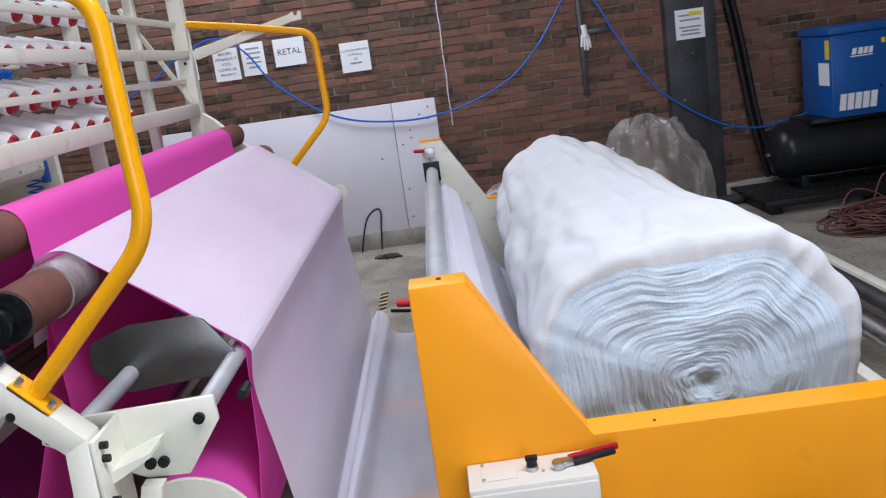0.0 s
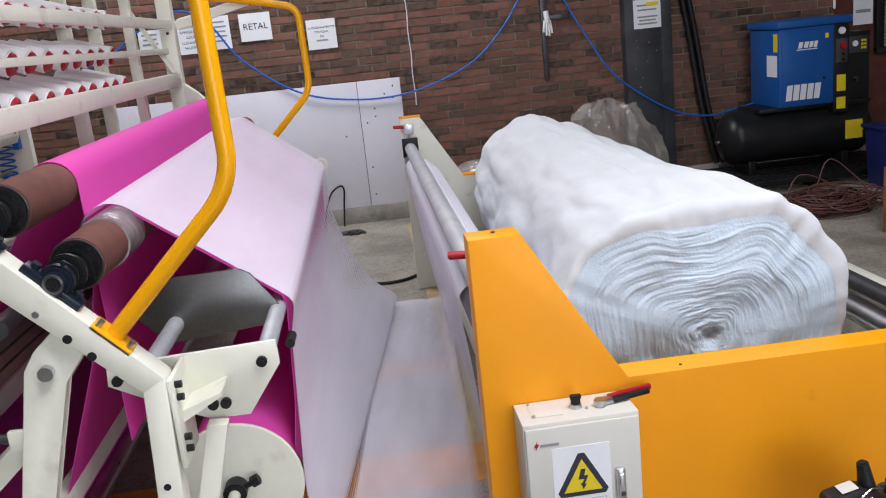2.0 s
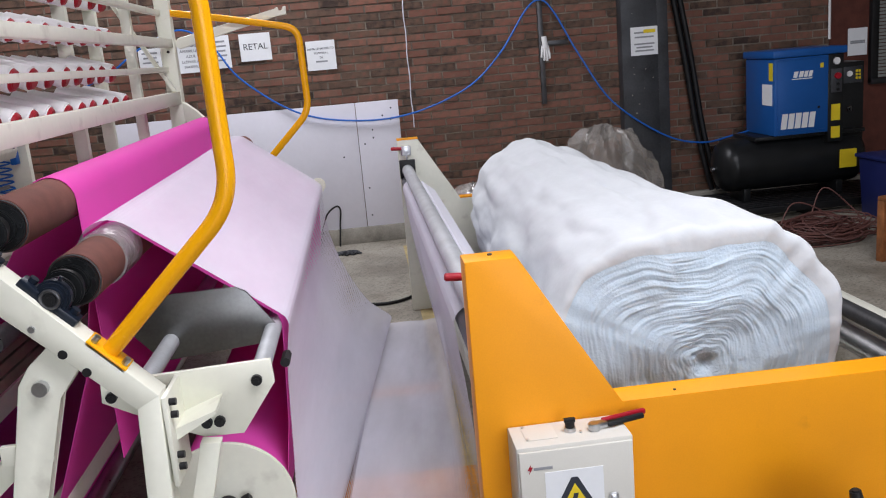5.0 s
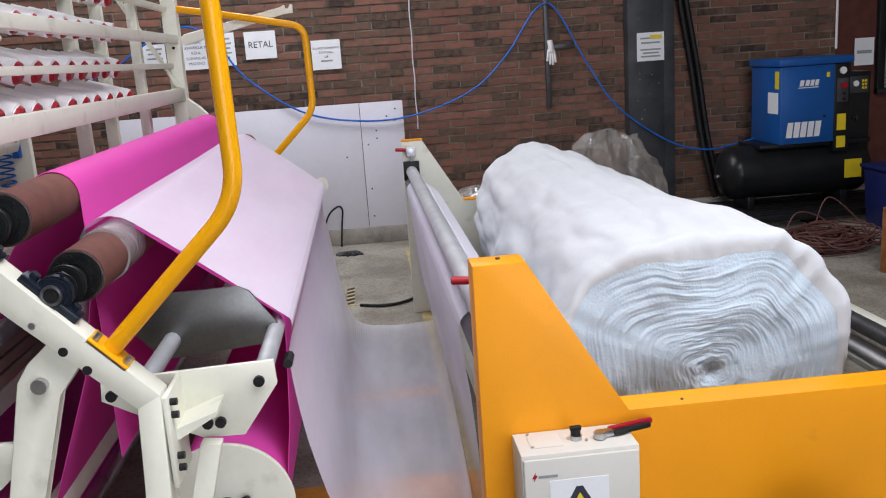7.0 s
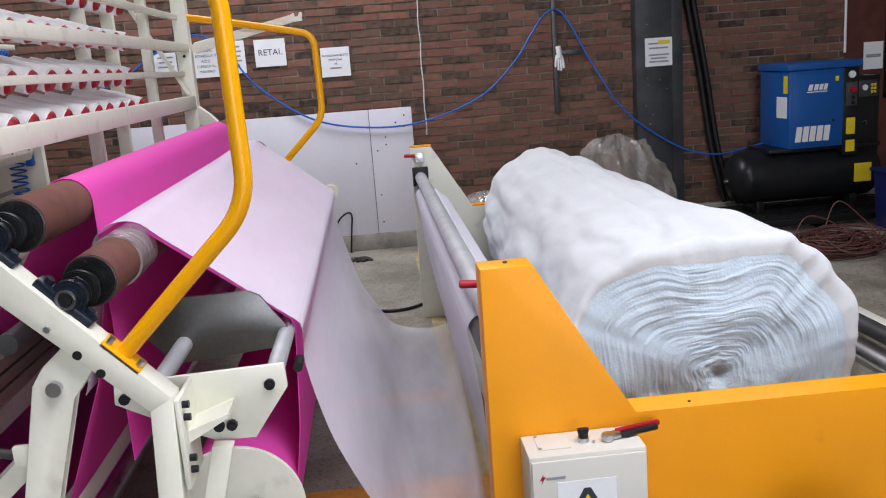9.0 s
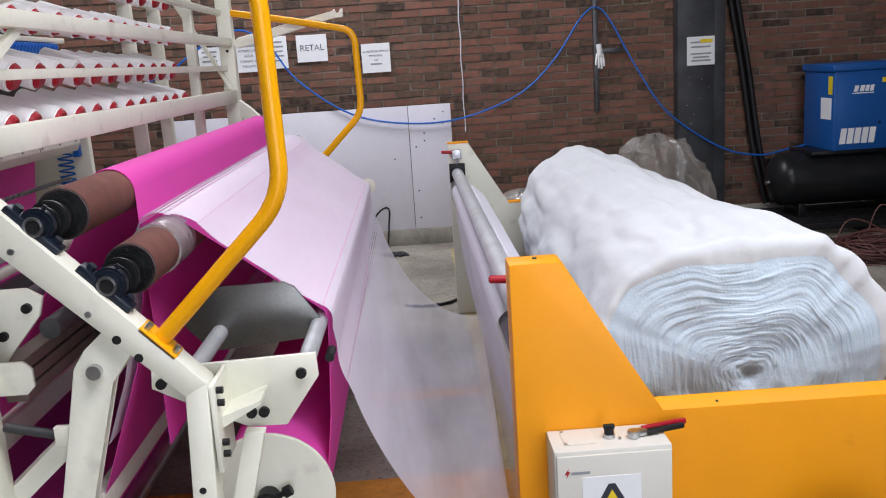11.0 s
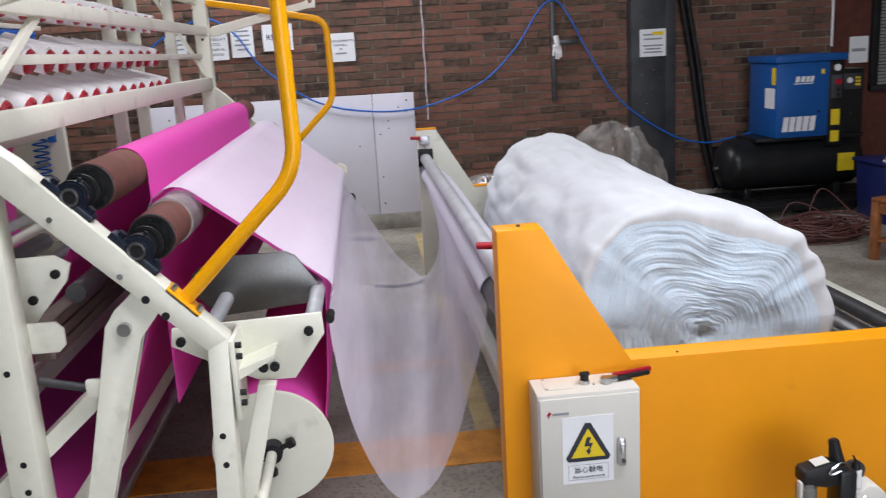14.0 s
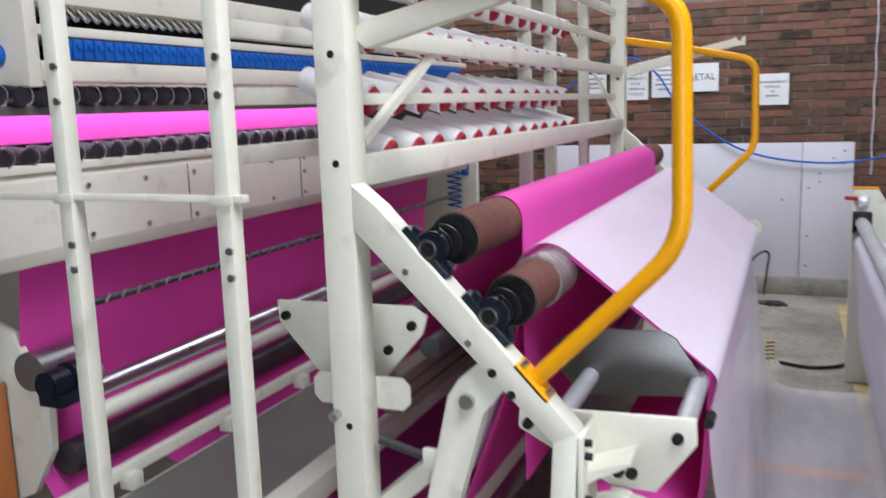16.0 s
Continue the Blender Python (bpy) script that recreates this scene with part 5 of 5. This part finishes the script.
def bin_and_table():
    t = thing("waste_bin", (3.9, 6.4, 0), "navy blue plastic bin with a clear liner", "bin")
    b = B()
    prism(b, [(3.80, 0.0), (4.20, 0.0), (4.25, 0.52), (3.76, 0.52)], 6.2, 6.62, 0.02)
    part("tub", b, BIN, t)
    part("rim", box(B(), 3.74, 4.27, 6.18, 6.64, 0.5, 0.53, 0.008), BIN, t)
    b = B()
    tube(b, [(3.77 + 0.47 * k / 20, 6.2 + 0.02 * math.sin(k * 2.2), 0.54 + 0.015 * math.sin(k * 1.7)) for k in range(21)], 0.025, 8)
    part("liner", b, FILM, t, "crumpled clear liner")
    w = thing("wooden_table", (3.4, 5.2, 0), "small orange-brown wooden table with a red cloth", "table")
    m = pose(3.08, 5.25, 0, 0, 0, 18)
    part("top", box(B(), 0, 0.62, -0.46, 0, 0.42, 0.45, 0.006, m), WOOD, w)
    for x in (0.0, 0.56):
        for y in (-0.46, -0.055):
            part("leg", box(B(), x, x + 0.055, y, y + 0.055, 0, 0.42, 0.004, m), WOOD, w)
    part("apron", box(B(), 0.02, 0.6, -0.44, -0.42, 0.34, 0.42, 0.003, m), WOOD, w)
    part("apron", box(B(), 0.01, 0.03, -0.42, -0.03, 0.34, 0.42, 0.003, m), WOOD, w)
    part("shelf", box(B(), 0.02, 0.6, -0.44, -0.02, 0.13, 0.15, 0.004, m), WOOD, w)
    c = thing("red_cloth", (3.5, 5.2, 0.45), "small red cloth lying on the wooden table", "cloth")
    part("cloth", box(B(), 0.18, 0.62, -0.40, -0.08, 0.4505, 0.457, 0.003, m), RED, c)
    k = thing("black_case", (3.6, 5.2, 0.457), "black case on the red cloth", "case")
    part("case", box(B(), 0.36, 0.58, -0.32, -0.14, 0.4575, 0.60, 0.01, m), BLACK, k)


bin_and_table()


def film_heap(name, label, cx, cy, rx, ry, h, seed, mat):
    b = B()
    nu, nv = 110, 44
    rows = []
    for j in range(nv + 1):
        e = j / nv * math.pi / 2
        row = []
        for k in range(nu):
            a = 2 * math.pi * k / nu
            v = Vector((math.cos(a) * 1.5 + seed, math.sin(a) * 1.5, e * 1.4))
            cr = abs(noise.noise(v * 1.1)) * 0.42 + abs(noise.noise(v * 2.4)) * 0.13 + abs(noise.noise(v * 6)) * 0.03
            q = 1.08 - cr
            s = math.cos(e) ** 0.75
            row.append(b.verts.new((cx + rx * s * q * math.cos(a), cy + ry * s * q * math.sin(a), max(0.0, h * math.sin(e) * (1.05 - cr * 0.55)))))
        rows.append(row)
    for p, q in zip(rows, rows[1:]):
        for k in range(nu):
            b.faces.new((p[k], p[(k + 1) % nu], q[(k + 1) % nu], q[k]))
    t = thing(name, (cx, cy, 0), label, "plastic bag")
    part("film", b, mat, t, angle=25)
    return t


film_heap("plastic_bag", "big crumpled translucent plastic bag on the floor", 1.64, 6.75, 0.50, 0.36, 0.93, 3.0, FILM)
film_heap("plastic_film", "low heap of clear plastic film on the floor", 0.5, 6.5, 0.36, 0.25, 0.61, 9.0, FILM)


def bag_sewer():
    t = thing("sewing_device", (0.75, 1.55, 0.0), "black and grey portable bag sewing machine on a stand", "sewing machine")
    mo = B()
    cyl(mo, (0.651, 1.55, 0.315), (0.649, 1.55, 0.462), 0.027, 28, bev=0.004), cyl(mo, (0.649, 1.55, 0.462), (0.649, 1.55, 0.47), 0.022, 24)
    motor = part("motor", mo, GREYPLATE, t, "grey cylindrical motor")
    part("motor_clip", box(B(), 0.622, 0.630, 1.53, 1.55, 0.41, 0.478, 0.002), BOXGREY, motor)
    part("housing", prism(B(), [(0.632, 0.468), (0.632, 0.498), (0.64, 0.508), (0.705, 0.524), (0.755, 0.512), (0.765, 0.468), (0.70, 0.455)], 1.53, 1.585, 0.006), BLACK, t, "black plastic gear housing")
    part("grip", cyl(B(), (0.742, 1.56, 0.49), (0.727, 1.565, 0.578), 0.023, 20, 0.013, bev=0.004), BLACK, t, "tapered black handle grip")
    part("column", box(B(), 0.728, 0.775, 1.52, 1.59, 0.30, 0.50, 0.006), BLACKPAINT, t)
    part("trigger_lever", tube(B(), spline([(0.758, 1.54, 0.516), (0.735, 1.535, 0.522), (0.71, 1.526, 0.514), (0.698, 1.525, 0.503), (0.705, 1.525, 0.497), (0.73, 1.525, 0.505)], 5), 0.0028, 8), CHROME, t, "bent wire lever")
    part("paper_tag", box(B(), -0.02, 0.02, -0.018, 0.018, 0, 0.0015, 0, pose(0.685, 1.556, 0.522, 0, -13, 0)), BOXGREY, t)
    bo = B()
    cyl(bo, (0.79, 1.555, 0.437), (0.789, 1.555, 0.49), 0.0145, 20, bev=0.004), cyl(bo, (0.79, 1.555, 0.437), (0.791, 1.555, 0.412), 0.012, 16, 0.009)
    bottle = part("oil_bottle", bo, WHITE, t, "white oil bottle")
    ca = B()
    cyl(ca, (0.789, 1.555, 0.49), (0.7885, 1.555, 0.511), 0.0135, 18, 0.009, bev=0.002), cyl(ca, (0.7885, 1.555, 0.511), (0.779, 1.555, 0.53), 0.0035, 8, 0.002)
    part("bottle_cap", ca, BLACK, bottle, "black nozzle cap")
    part("bottle_cradle", tube(B(), spline([(0.772, 1.53, 0.425), (0.785, 1.532, 0.412), (0.8, 1.532, 0.412), (0.812, 1.54, 0.42)], 5), 0.003, 8), CHROME, t)
    part("arm", prism(B(), [(0.774, 0.30), (0.774, 0.40), (0.795, 0.43), (0.818, 0.447), (0.845, 0.442), (0.868, 0.418), (0.888, 0.375), (0.93, 0.345), (0.93, 0.30)], 1.535, 1.60, 0.007), BOXGREY, t, "light grey cast arm")
    part("arm_knob", cyl(B(), (0.83, 1.535, 0.385), (0.83, 1.515, 0.385), 0.013, 16, bev=0.003), BLACK, t)
    part("thread_guide", box(B(), 0.845, 0.905, 1.515, 1.522, 0.37, 0.376), CHROME, t)
    part("hand_wheel", cyl(B(), (0.806, 1.585, 0.462), (0.806, 1.605, 0.462), 0.032, 28, bev=0.005), DARKSTEEL, t)
    part("hoop", tube(B(), spline([(0.905, 1.5, 0.34), (0.885, 1.5, 0.38), (0.888, 1.5, 0.41), (0.91, 1.5, 0.415), (0.96, 1.5, 0.405), (1.0, 1.52, 0.34)], 6), 0.0065, 10), DARKSTEEL, t, "dark tube hoop")
    part("push_button", cyl(B(), (0.918, 1.51, 0.395), (0.918, 1.50, 0.395), 0.007, 14, bev=0.002), RED, t)
    part("plug", box(B(), 0.892, 0.915, 1.503, 1.515, 0.358, 0.367, 0.002), BLUE, t)
    part("paper_pad", box(B(), 0.672, 0.79, 1.46, 1.53, 0.3455, 0.352, 0.001, pose(0, 0, 0)), PAPER, t)
    part("strap", tube(B(), [(0.715, 1.455, 0.34), (0.713, 1.465, 0.355), (0.705, 1.53, 0.355), (0.70, 1.54, 0.34)], 0.004, 8), BLACK, t)
    part("pad_shelf", box(B(), 0.665, 0.80, 1.455, 1.535, 0.335, 0.345, 0.002), DARKSTEEL, t)
    part("cable", tube(B(), spline([(0.665, 1.5, 0.335), (0.69, 1.45, 0.345), (0.74, 1.445, 0.352), (0.80, 1.46, 0.34), (0.86, 1.48, 0.31)], 6), 0.006, 8), BLACK, t)
    part("base", box(B(), 0.62, 1.0, 1.47, 1.62, 0.285, 0.315, 0.004), DARKSTEEL, t)
    part("base_stem", box(B(), 0.715, 0.745, 1.48, 1.53, 0.31, 0.338), DARKSTEEL, t)
    for x in (0.63, 0.97):
        for y in (1.48, 1.6):
            part("leg", box(B(), x, x + 0.02, y, y + 0.02, 0, 0.287), DARKSTEEL, t)


bag_sewer()


def window():
    t = thing("window_1", (5.4, 7.7, 1.05), "steel framed window with grey slatted blinds", "window", kind="structure")
    fr = B()
    box(fr, 4.50, 4.57, 7.66, 7.735, 1.02, 2.6, 0.003), box(fr, 6.4, 6.47, 7.66, 7.735, 1.02, 2.6, 0.003), box(fr, 4.5, 6.47, 7.65, 7.735, 1.0, 1.05, 0.003), box(fr, 4.57, 6.4, 7.66, 7.735, 2.55, 2.6, 0.003)
    part("window_frame", fr, BLACK, t)
    part("pane", box(B(), 4.57, 6.4, 7.725, 7.732, 1.05, 2.55), PILLAR, t)
    z = 1.07
    while z < 2.52:
        b = B()
        box(b, 4.58, 6.39, -0.014, 0.014, -0.001, 0.001, 0, pose(0, 7.70, z, 55, 0, 0))
        part("slat", b, BLIND, t)
        z += 0.032


window()


def brick_wall():
    w = solo("wall_north", box(B(), X0 - 0.2, X1 + 0.2, WALL, WALL + 0.25, 0, CEIL), MORTAR, "dark red brick wall with grey mortar joints", "wall", kind="structure")
    p = solo("wall_pier", box(B(), 4.12, X1, WALL - 0.025, WALL - 0.001, 0.146, 3.6), REDBRICK, "smooth red painted pier beside the window", "wall", kind="structure")
    L, Hh, g = 0.245, 0.057, 0.013
    meshes = []
    rnd = random.Random(7)
    for k in range(6):
        b = B()
        box(b, 0, L, -0.008, 0.02, 0, Hh, 0.003)
        for v in b.verts:
            v.co += Vector((rnd.uniform(-0.002, 0.002), rnd.uniform(-0.0015, 0.0015), rnd.uniform(-0.002, 0.002)))
        bmesh.ops.recalc_face_normals(b, faces=b.faces)
        me = bpy.data.meshes.new("brick")
        b.to_mesh(me)
        b.free()
        me.materials.append(BRICK)
        meshes.append(me)
    verts, faces = [], []
    z, row = 0.15, 0
    while z < 2.45:
        x = -3.4 - (row % 2) * (L + g) / 2 - rnd.uniform(0, 0.02)
        while x < 4.1:
            me = rnd.choice(meshes)
            dy = rnd.uniform(-0.005, 0.004)
            if -0.55 < x < 1.95 and z < 2.2:
                o = new("brick", me)
                o.parent = w
                o.location = (x, WALL + dy, z)
            else:
                n = len(verts)
                verts += [(x + v.co.x, WALL + dy + v.co.y, z + v.co.z) for v in me.vertices]
                faces += [[n + i for i in f.vertices] for f in me.polygons]
            x += L + g + rnd.uniform(-0.004, 0.004)
        z += Hh + g
        row += 1
    me = bpy.data.meshes.new("brickwork")
    me.from_pydata(verts, [], faces)
    me.materials.append(BRICK)
    o = new("brickwork", me)
    o.parent = w
    tagged(o, kind="stuff")


brick_wall()


# ---- the fleece web: a chain of strips that runs from the roll over the bar, through the loop and up the machine ----
STRIP, FLEECE_Y0, FLEECE_Y1, N_STRIP = 0.0142, 2.275, 5.0, 298
FEED0 = 1.05


def keyed(t, rows):
    """The value at t between rows of time and value."""
    for (a, u), (b, v) in zip(rows, rows[1:]):
        if t <= b:
            s = max(0.0, (t - a) / (b - a))
            s = s * s * (3 - 2 * s)
            return u + (v - u) * s
    return rows[-1][1]


CREASED = [(0.0, 0.0), (2.0, 1.0), (4.9, 1.0), (6.9, 0.0), (16.0, 0.0)]
FED = [(0.0, 0.0), (13.4, 0.0), (14.6, 0.16), (16.0, 0.36)]


# how the slack loop hangs, from the feed bar to the machine: the near edge and the far edge of the web, x and z
HEAPED = ([(-0.085, 0.6), (-0.07, 0.3), (-0.10, 0.05), (-0.25, 0.03), (-0.40, 0.035), (-0.455, 0.12), (-0.49, 0.14), (-0.52, 0.09), (-0.53, 0.3), (-0.565, 0.56), (-0.60, 0.8)],
          [(-0.08, 0.6), (-0.05, 0.3), (0.0, 0.06), (-0.2, 0.03), (-0.40, 0.035), (-0.45, 0.15), (-0.49, 0.19), (-0.535, 0.14), (-0.56, 0.3), (-0.585, 0.5), (-0.61, 0.75)])
FOLDED = ([(-0.085, 0.6), (-0.07, 0.3), (-0.10, 0.05), (-0.25, 0.03), (-0.40, 0.03), (-0.50, 0.03), (-0.56, 0.035), (-0.605, 0.08), (-0.635, 0.3), (-0.625, 0.55), (-0.61, 0.8)],
          [(-0.08, 0.6), (-0.03, 0.3), (0.045, 0.07), (-0.04, 0.028), (-0.15, 0.03), (-0.25, 0.028), (-0.31, 0.035), (-0.255, 0.075), (-0.40, 0.21), (-0.52, 0.44), (-0.59, 0.7)])
SPREAD = ([(-0.085, 0.6), (-0.07, 0.3), (-0.09, 0.06), (-0.15, 0.03), (-0.28, 0.03), (-0.38, 0.04), (-0.45, 0.11), (-0.50, 0.24), (-0.55, 0.41), (-0.59, 0.6), (-0.61, 0.8)],
          [(-0.08, 0.57), (-0.06, 0.32), (-0.01, 0.14), (0.02, 0.05), (-0.10, 0.03), (-0.31, 0.03), (-0.44, 0.05), (-0.51, 0.13), (-0.56, 0.36), (-0.59, 0.6), (-0.62, 0.8)])
LIFTING = ([(-0.08, 0.65), (-0.07, 0.4), (-0.07, 0.18), (-0.10, 0.06), (-0.18, 0.03), (-0.28, 0.06), (-0.36, 0.19), (-0.42, 0.32), (-0.49, 0.47), (-0.545, 0.61), (-0.59, 0.8)],
           [(-0.07, 0.57), (-0.03, 0.35), (0.035, 0.14), (0.02, 0.05), (-0.12, 0.03), (-0.30, 0.08), (-0.39, 0.20), (-0.48, 0.36), (-0.545, 0.56), (-0.585, 0.72), (-0.61, 0.83)])
HANGING = ([(-0.09, 0.81), (-0.07, 0.62), (-0.07, 0.43), (-0.09, 0.25), (-0.16, 0.17), (-0.25, 0.18), (-0.35, 0.27), (-0.43, 0.38), (-0.50, 0.53), (-0.55, 0.67), (-0.595, 0.83)],
           [(-0.09, 0.74), (-0.07, 0.45), (-0.03, 0.23), (0.02, 0.11), (-0.04, 0.09), (-0.17, 0.14), (-0.31, 0.25), (-0.41, 0.37), (-0.50, 0.53), (-0.57, 0.73), (-0.61, 0.85)])
TAUT = ([(-0.11, 0.77), (-0.14, 0.65), (-0.17, 0.5), (-0.195, 0.37), (-0.25, 0.275), (-0.35, 0.245), (-0.45, 0.27), (-0.525, 0.37), (-0.56, 0.5), (-0.585, 0.66), (-0.605, 0.8)],
        [(-0.08, 0.75), (-0.05, 0.6), (-0.01, 0.34), (-0.015, 0.17), (-0.07, 0.15), (-0.14, 0.18), (-0.23, 0.26), (-0.34, 0.40), (-0.46, 0.59), (-0.56, 0.75), (-0.61, 0.87)])
TURNED = ([(-0.10, 0.80), (-0.13, 0.68), (-0.165, 0.53), (-0.20, 0.38), (-0.26, 0.24), (-0.36, 0.18), (-0.46, 0.23), (-0.54, 0.36), (-0.575, 0.52), (-0.59, 0.66), (-0.605, 0.8)],
          [(-0.085, 0.72), (-0.07, 0.55), (-0.08, 0.40), (-0.11, 0.28), (-0.15, 0.26), (-0.20, 0.32), (-0.29, 0.44), (-0.38, 0.54), (-0.48, 0.65), (-0.57, 0.79), (-0.61, 0.88)])
SINKING = ([(-0.09, 0.80), (-0.11, 0.68), (-0.16, 0.52), (-0.22, 0.33), (-0.30, 0.18), (-0.40, 0.125), (-0.48, 0.20), (-0.55, 0.37), (-0.585, 0.53), (-0.60, 0.66), (-0.61, 0.8)],
           [(-0.07, 0.76), (-0.03, 0.60), (-0.015, 0.45), (-0.05, 0.30), (-0.13, 0.20), (-0.20, 0.25), (-0.28, 0.34), (-0.36, 0.45), (-0.46, 0.62), (-0.56, 0.78), (-0.61, 0.88)])
LOWERED = ([(-0.09, 0.75), (-0.11, 0.58), (-0.15, 0.38), (-0.20, 0.21), (-0.26, 0.11), (-0.34, 0.075), (-0.44, 0.13), (-0.52, 0.28), (-0.575, 0.46), (-0.60, 0.62), (-0.61, 0.8)],
           [(-0.07, 0.70), (-0.04, 0.45), (-0.02, 0.22), (-0.06, 0.08), (-0.16, 0.05), (-0.28, 0.11), (-0.37, 0.22), (-0.45, 0.37), (-0.53, 0.58), (-0.585, 0.74), (-0.61, 0.85)])
STATES = [(0.0, HEAPED), (2.0, FOLDED), (4.9, FOLDED), (6.9, SPREAD), (9.1, LIFTING), (11.5, HANGING), (12.4, TAUT), (13.1, TAUT), (13.5, TURNED), (14.0, SINKING), (14.4, LOWERED), (15.2, SPREAD), (16.0, SPREAD)]


def state_at(t, edge):
    """The points of one edge of the loop at t, between two of its states."""
    for (a, u), (b, v) in zip(STATES, STATES[1:]):
        if t <= b:
            k = (t - a) / (b - a)
            return [(p[0] + (q[0] - p[0]) * k, p[1] + (q[1] - p[1]) * k) for p, q in zip(u[edge], v[edge])]
    return STATES[-1][1][edge]


def web_line(t, far):
    """The path of one edge of the web in x, z, from under the roll to behind the lower roller: the fixed run, the loop, the fixed run."""
    first = [(0.60, 0.17), (0.42, 0.22), (0.27, 0.36), (0.19, 0.54), (0.15, 0.70), (0.085, 0.835), (0.01, 0.9)]
    first += [(-0.055 + 0.055 * math.cos(radians(a)), 0.858 + 0.055 * math.sin(radians(a))) for a in range(30, 181, 25)]
    pts = [(-0.11, 0.858)] + state_at(t, 1 if far else 0) + [(-0.592, 0.905)]
    loop = [(p.x, max(0.024, p.y)) for p in spline(pts, 40)][1:-1]
    last = [(-0.64 + 0.052 * math.cos(radians(a)), 0.905 + 0.052 * math.sin(radians(a))) for a in (15, 35, 52)]
    R = RR + 0.024
    last += [(LX + R * math.cos(radians(a)), LZ + R * math.sin(radians(a))) for a in range(52, 196, 4)]
    last += [(-1.22, 0.8), (-1.39, 0.35), (-1.45, 0.22), (-1.8, 0.13), (-2.4, 0.13), (-2.9, 0.13)]
    return first, loop, last


def measured(pts):
    return np.concatenate([[0], np.cumsum([math.hypot(b[0] - a[0], b[1] - a[1]) for a, b in zip(pts, pts[1:])])])


def along(line, lens, s):
    s = min(max(s, 0.0), lens[-1] - 1e-4)
    i = int(np.searchsorted(lens, s, side="right")) - 1
    f = (s - lens[i]) / (lens[i + 1] - lens[i])
    return Vector((line[i][0] + (line[i + 1][0] - line[i][0]) * f, line[i][1] + (line[i + 1][1] - line[i][1]) * f))


def fleece_web():
    t = thing("fleece_web", (0, 0, 0), "thin white wadding web hanging in a slack loop between the machines", "wadding web")
    strips = []
    for i in range(N_STRIP):
        b = B()
        ny = 24
        edge0 = 0.02 * noise.noise(Vector((i * 0.0355, 0.3, 1.0)))
        edge1 = 0.03 * noise.noise(Vector((i * 0.0355, 5.3, 2.0)))
        cols = []
        for c, sx in enumerate((-0.08, 0.5, 1.08)):
            row = []
            for k in range(ny + 1):
                y = FLEECE_Y0 + edge0 + (FLEECE_Y1 - FLEECE_Y0 + edge1 - edge0) * k / ny
                s = (i + sx) * STRIP
                d = 0.0035 * noise.noise(Vector((s * 1.8 + y * 0.8, y * 0.9, 0.0))) + 0.0008 * noise.noise(Vector((s * 5 - y * 2.5, y * 1.6, 3.0)))
                row.append(b.verts.new(((sx - 0.5) * STRIP, y - (FLEECE_Y0 + FLEECE_Y1) / 2, d * 0.9)))
            cols.append(row)
        for p, q in zip(cols, cols[1:]):
            for k in range(ny):
                b.faces.new((p[k], p[k + 1], q[k + 1], q[k]))
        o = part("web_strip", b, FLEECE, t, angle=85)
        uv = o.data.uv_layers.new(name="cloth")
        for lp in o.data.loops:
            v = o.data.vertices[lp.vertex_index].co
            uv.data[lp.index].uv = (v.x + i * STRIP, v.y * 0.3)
        strips.append(o)
    return strips


STRIPS = fleece_web()


def motions():
    times = [0.0, 0.7, 1.4, 2.0, 3.5, 4.9, 5.6, 6.3, 6.9, 7.6, 8.4, 9.1, 9.9, 10.7, 11.5, 12.0, 12.4, 12.8, 13.1, 13.3, 13.5, 13.75, 14.0, 14.2, 14.4, 14.8, 15.2, 15.6, 16.0]
    paths = []
    for t in times:
        edges = []
        for far in (False, True):
            a, b, c = web_line(t, far)
            line = a + b + c
            edges.append((line, measured(line), measured(a + b[:1])[-1], measured(b)))
        paths.append((t, edges, keyed(t, FED), keyed(t, CREASED)))
    for i, o in enumerate(STRIPS):
        rows = []
        for t, edges, fed, fold in paths:
            s0 = i * STRIP + fed + 0.02
            near = edges[0]
            mids, ways = [], []
            for line, lens, cut, run in edges:
                ends = []
                for s in (s0, s0 + STRIP):
                    over, whole = s - near[2], near[3][-1]
                    if over > whole:
                        s = cut + over - whole + run[-1]
                    elif over > 0:
                        s = cut + over * run[-1] / whole * (1 - fold) + float(np.interp(over, near[3], run)) * fold
                    ends.append(along(line, lens, s))
                mids.append((ends[0] + ends[1]) / 2), ways.append((ends[1] - ends[0]).normalized())
            p = Vector((mids[0].x, FLEECE_Y0, mids[0].y))
            q = Vector((mids[1].x, FLEECE_Y1, mids[1].y))
            yy = (q - p).normalized()
            d = ways[0] + ways[1]
            xx = Vector((d.x, 0, d.y))
            xx = (xx - yy * xx.dot(yy)).normalized()
            zz = xx.cross(yy)
            m = Matrix((xx, yy, zz)).transposed().to_4x4()
            m.translation = (p + q) / 2
            rows.append((t, m))
        walk(o, rows)
    base = Vector(ROLL.location)
    walk(ROLL, [(t, pose(base.x, base.y, base.z, 0, a, 0)) for t, a in ((0.0, 0), (13.2, 0), (13.4, 2), (13.7, 10), (14.0, 19), (14.5, 34), (15.2, 54), (16.0, 76))])


motions()
